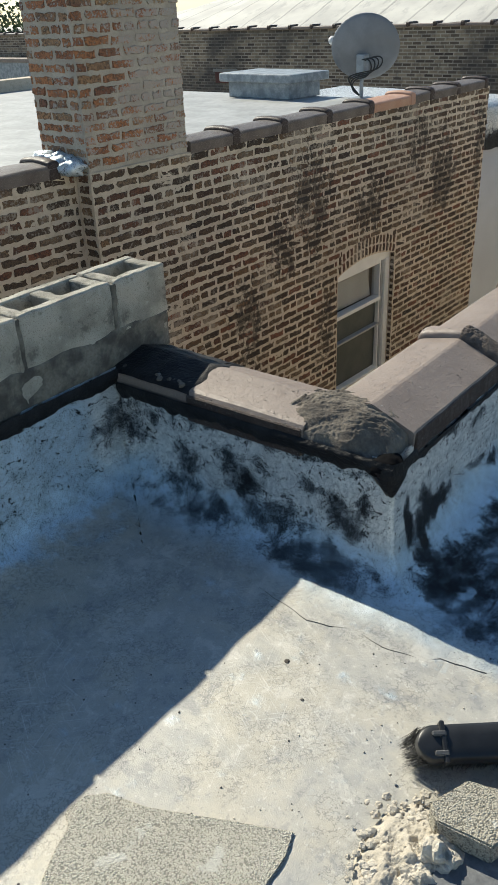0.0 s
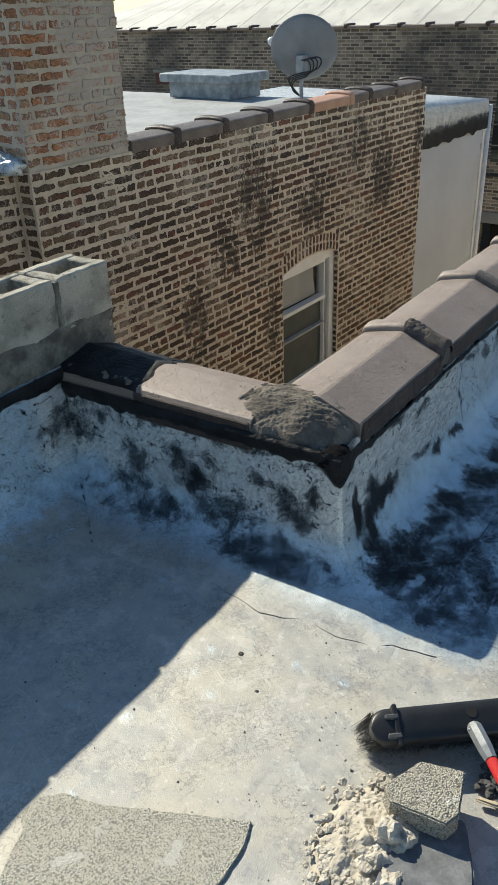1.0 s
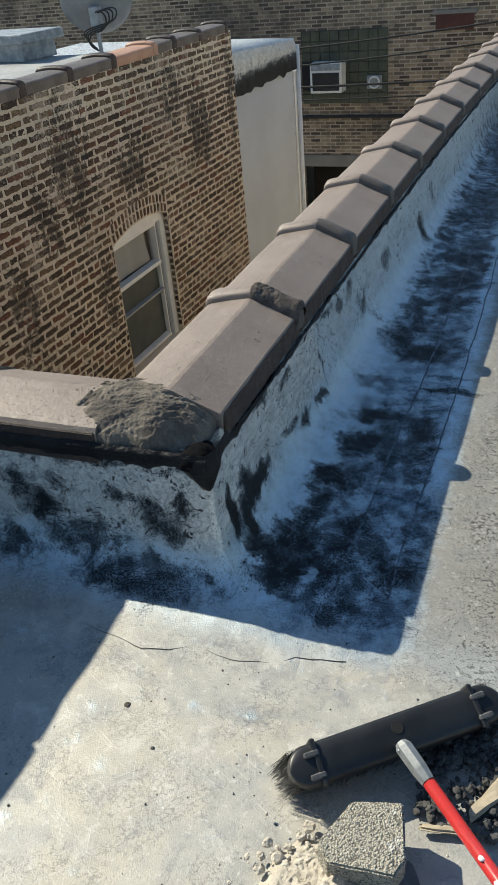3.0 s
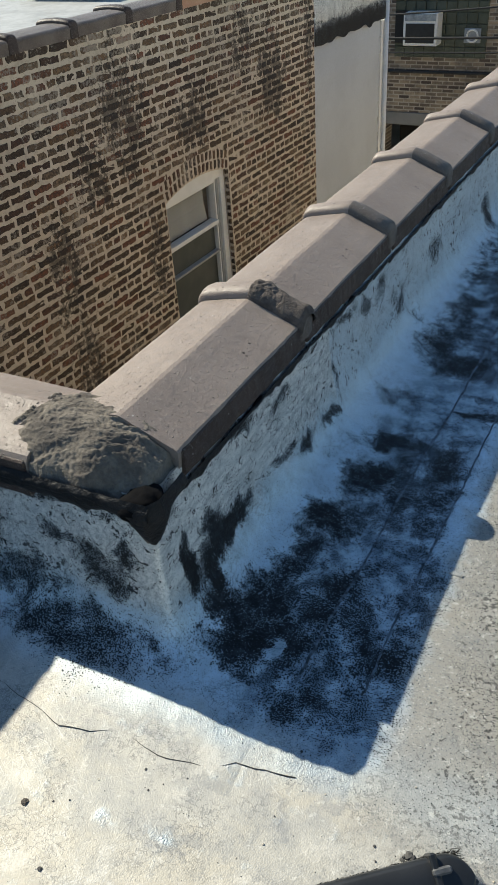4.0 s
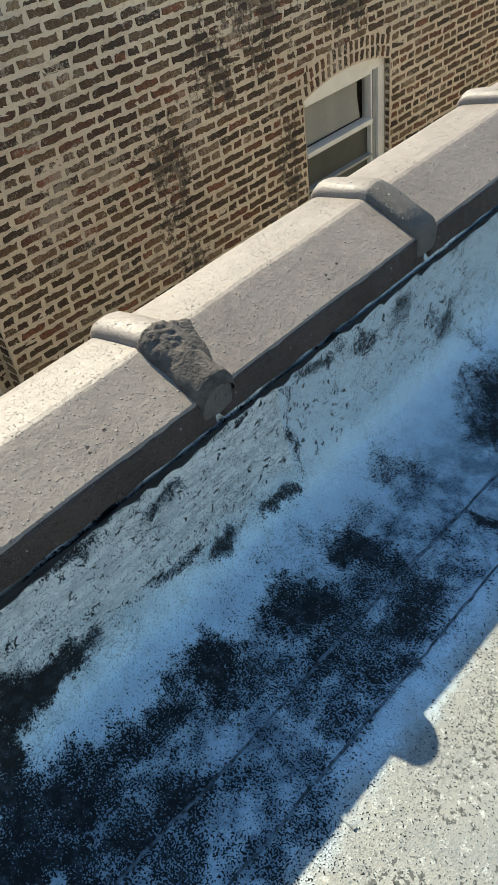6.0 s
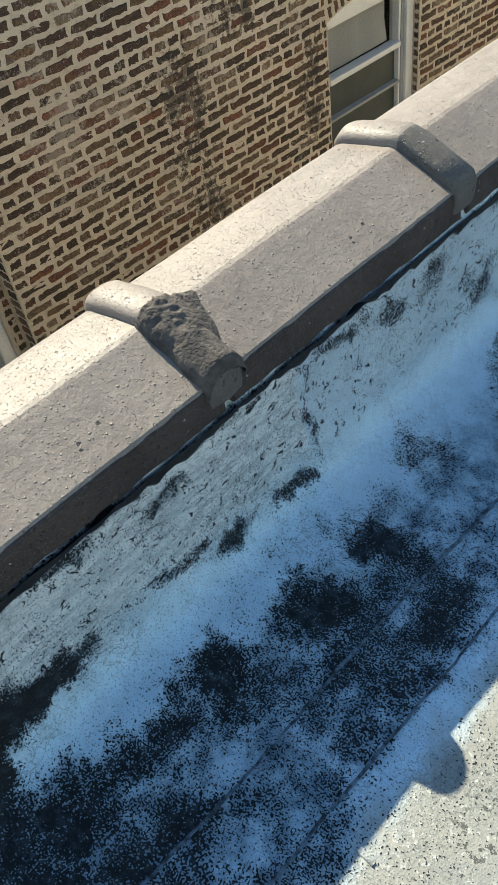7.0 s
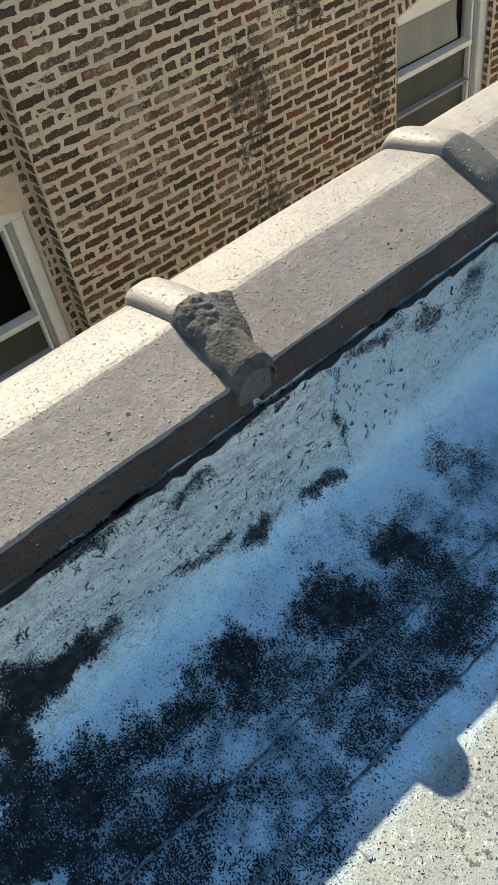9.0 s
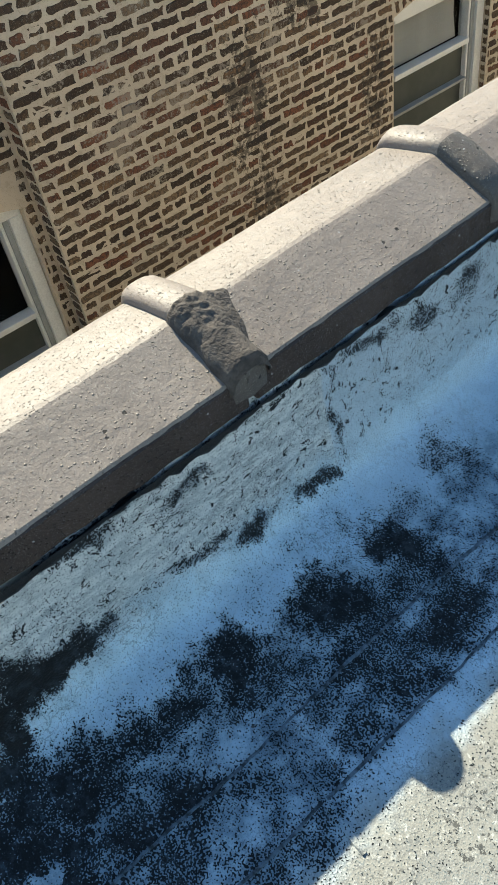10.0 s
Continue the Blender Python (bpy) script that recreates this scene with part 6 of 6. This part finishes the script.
# ---- bricks, last ----
def wall_bricks():
    rnd = random.Random(11)
    both = list(courses(YA, YB, -3.9, TOPZ, near_window(W1), rnd))
    near = [q for q in both if 3.5 < q[0] < 5.3 and -2.05 < q[1] < -0.40][:300]
    rest = [q for q in both if q not in set(near)]
    verts, faces = [], []
    add_bricks(verts, faces, rest, WX, rnd)
    # soldier bricks of the arch, two rings
    for ring in (0, 1):
        for i in range(16):
            yy = W1[0] + (W1[1] - W1[0]) * (i + 0.5) / 16
            vs, fs = rnd.choice(VAR["h"])
            o, zc = len(verts), arch(yy, W1) + 0.055 + 0.095 * ring
            lean = (yy - (W1[0] + W1[1]) / 2) * 0.35
            for vx, vy, vz in vs:
                verts.append((WX + vx, yy + vz * 0.75 + vy * lean, zc + vy * 0.95 - vz * lean))
            faces.extend(tuple(o + k for k in f) for f in fs)
    # the window's reveal
    for j in range(int((W1[3] - W1[2]) / C)):
        z = W1[3] - C * (j + 0.4)
        vs, fs = rnd.choice(VAR["h"])
        o = len(verts)
        for vx, vy, vz in vs:
            verts.append((WX - 0.026 + vy * 0.5, W1[1] - vx * 0.6 - 0.001, z + vz))
        faces.extend(tuple(o + k for k in f[::-1]) for f in fs)
    # the corner's return towards the recessed wall
    for j in range(int((TOPZ + 3.9) / C)):
        z = TOPZ - C * (j + 0.5)
        vs, fs = rnd.choice(VAR["h"])
        o = len(verts)
        for vx, vy, vz in vs:
            verts.append((WX - 0.072 + vy * 1.2, YA - vx - 0.001, z + vz))
        faces.extend(tuple(o + k for k in f[::-1]) for f in fs)
    brick_field("brick_courses", verts, faces, BRICK, wall_side, "worn dark common bricks")
    meshes = {}
    for kind in VAR:
        for i, (vs, fs) in enumerate(VAR[kind]):
            me = bpy.data.meshes.new("brick")
            me.from_pydata(vs, [], fs)
            me.materials.append(BRICK_ONE)
            meshes[kind, i] = me
    for yc, z, kind, ln in near:
        ob = new("brick", meshes[kind, rnd.randrange(len(VAR[kind]))])
        ob.parent = wall_side
        ob.location = (WX + rnd.uniform(-0.005, 0.003), yc, z)
        ob.rotation_euler = (rnd.uniform(-0.02, 0.02), 0, 0)
    verts, faces = [], []
    add_bricks(verts, faces, list(courses(0.5, YA - 0.01, -3.9, TOPZ, near_window(W2), rnd)), REC, rnd)
    brick_field("brick_courses", verts, faces, BRICK, wall_rec, "worn dark common bricks")


wall_bricks()
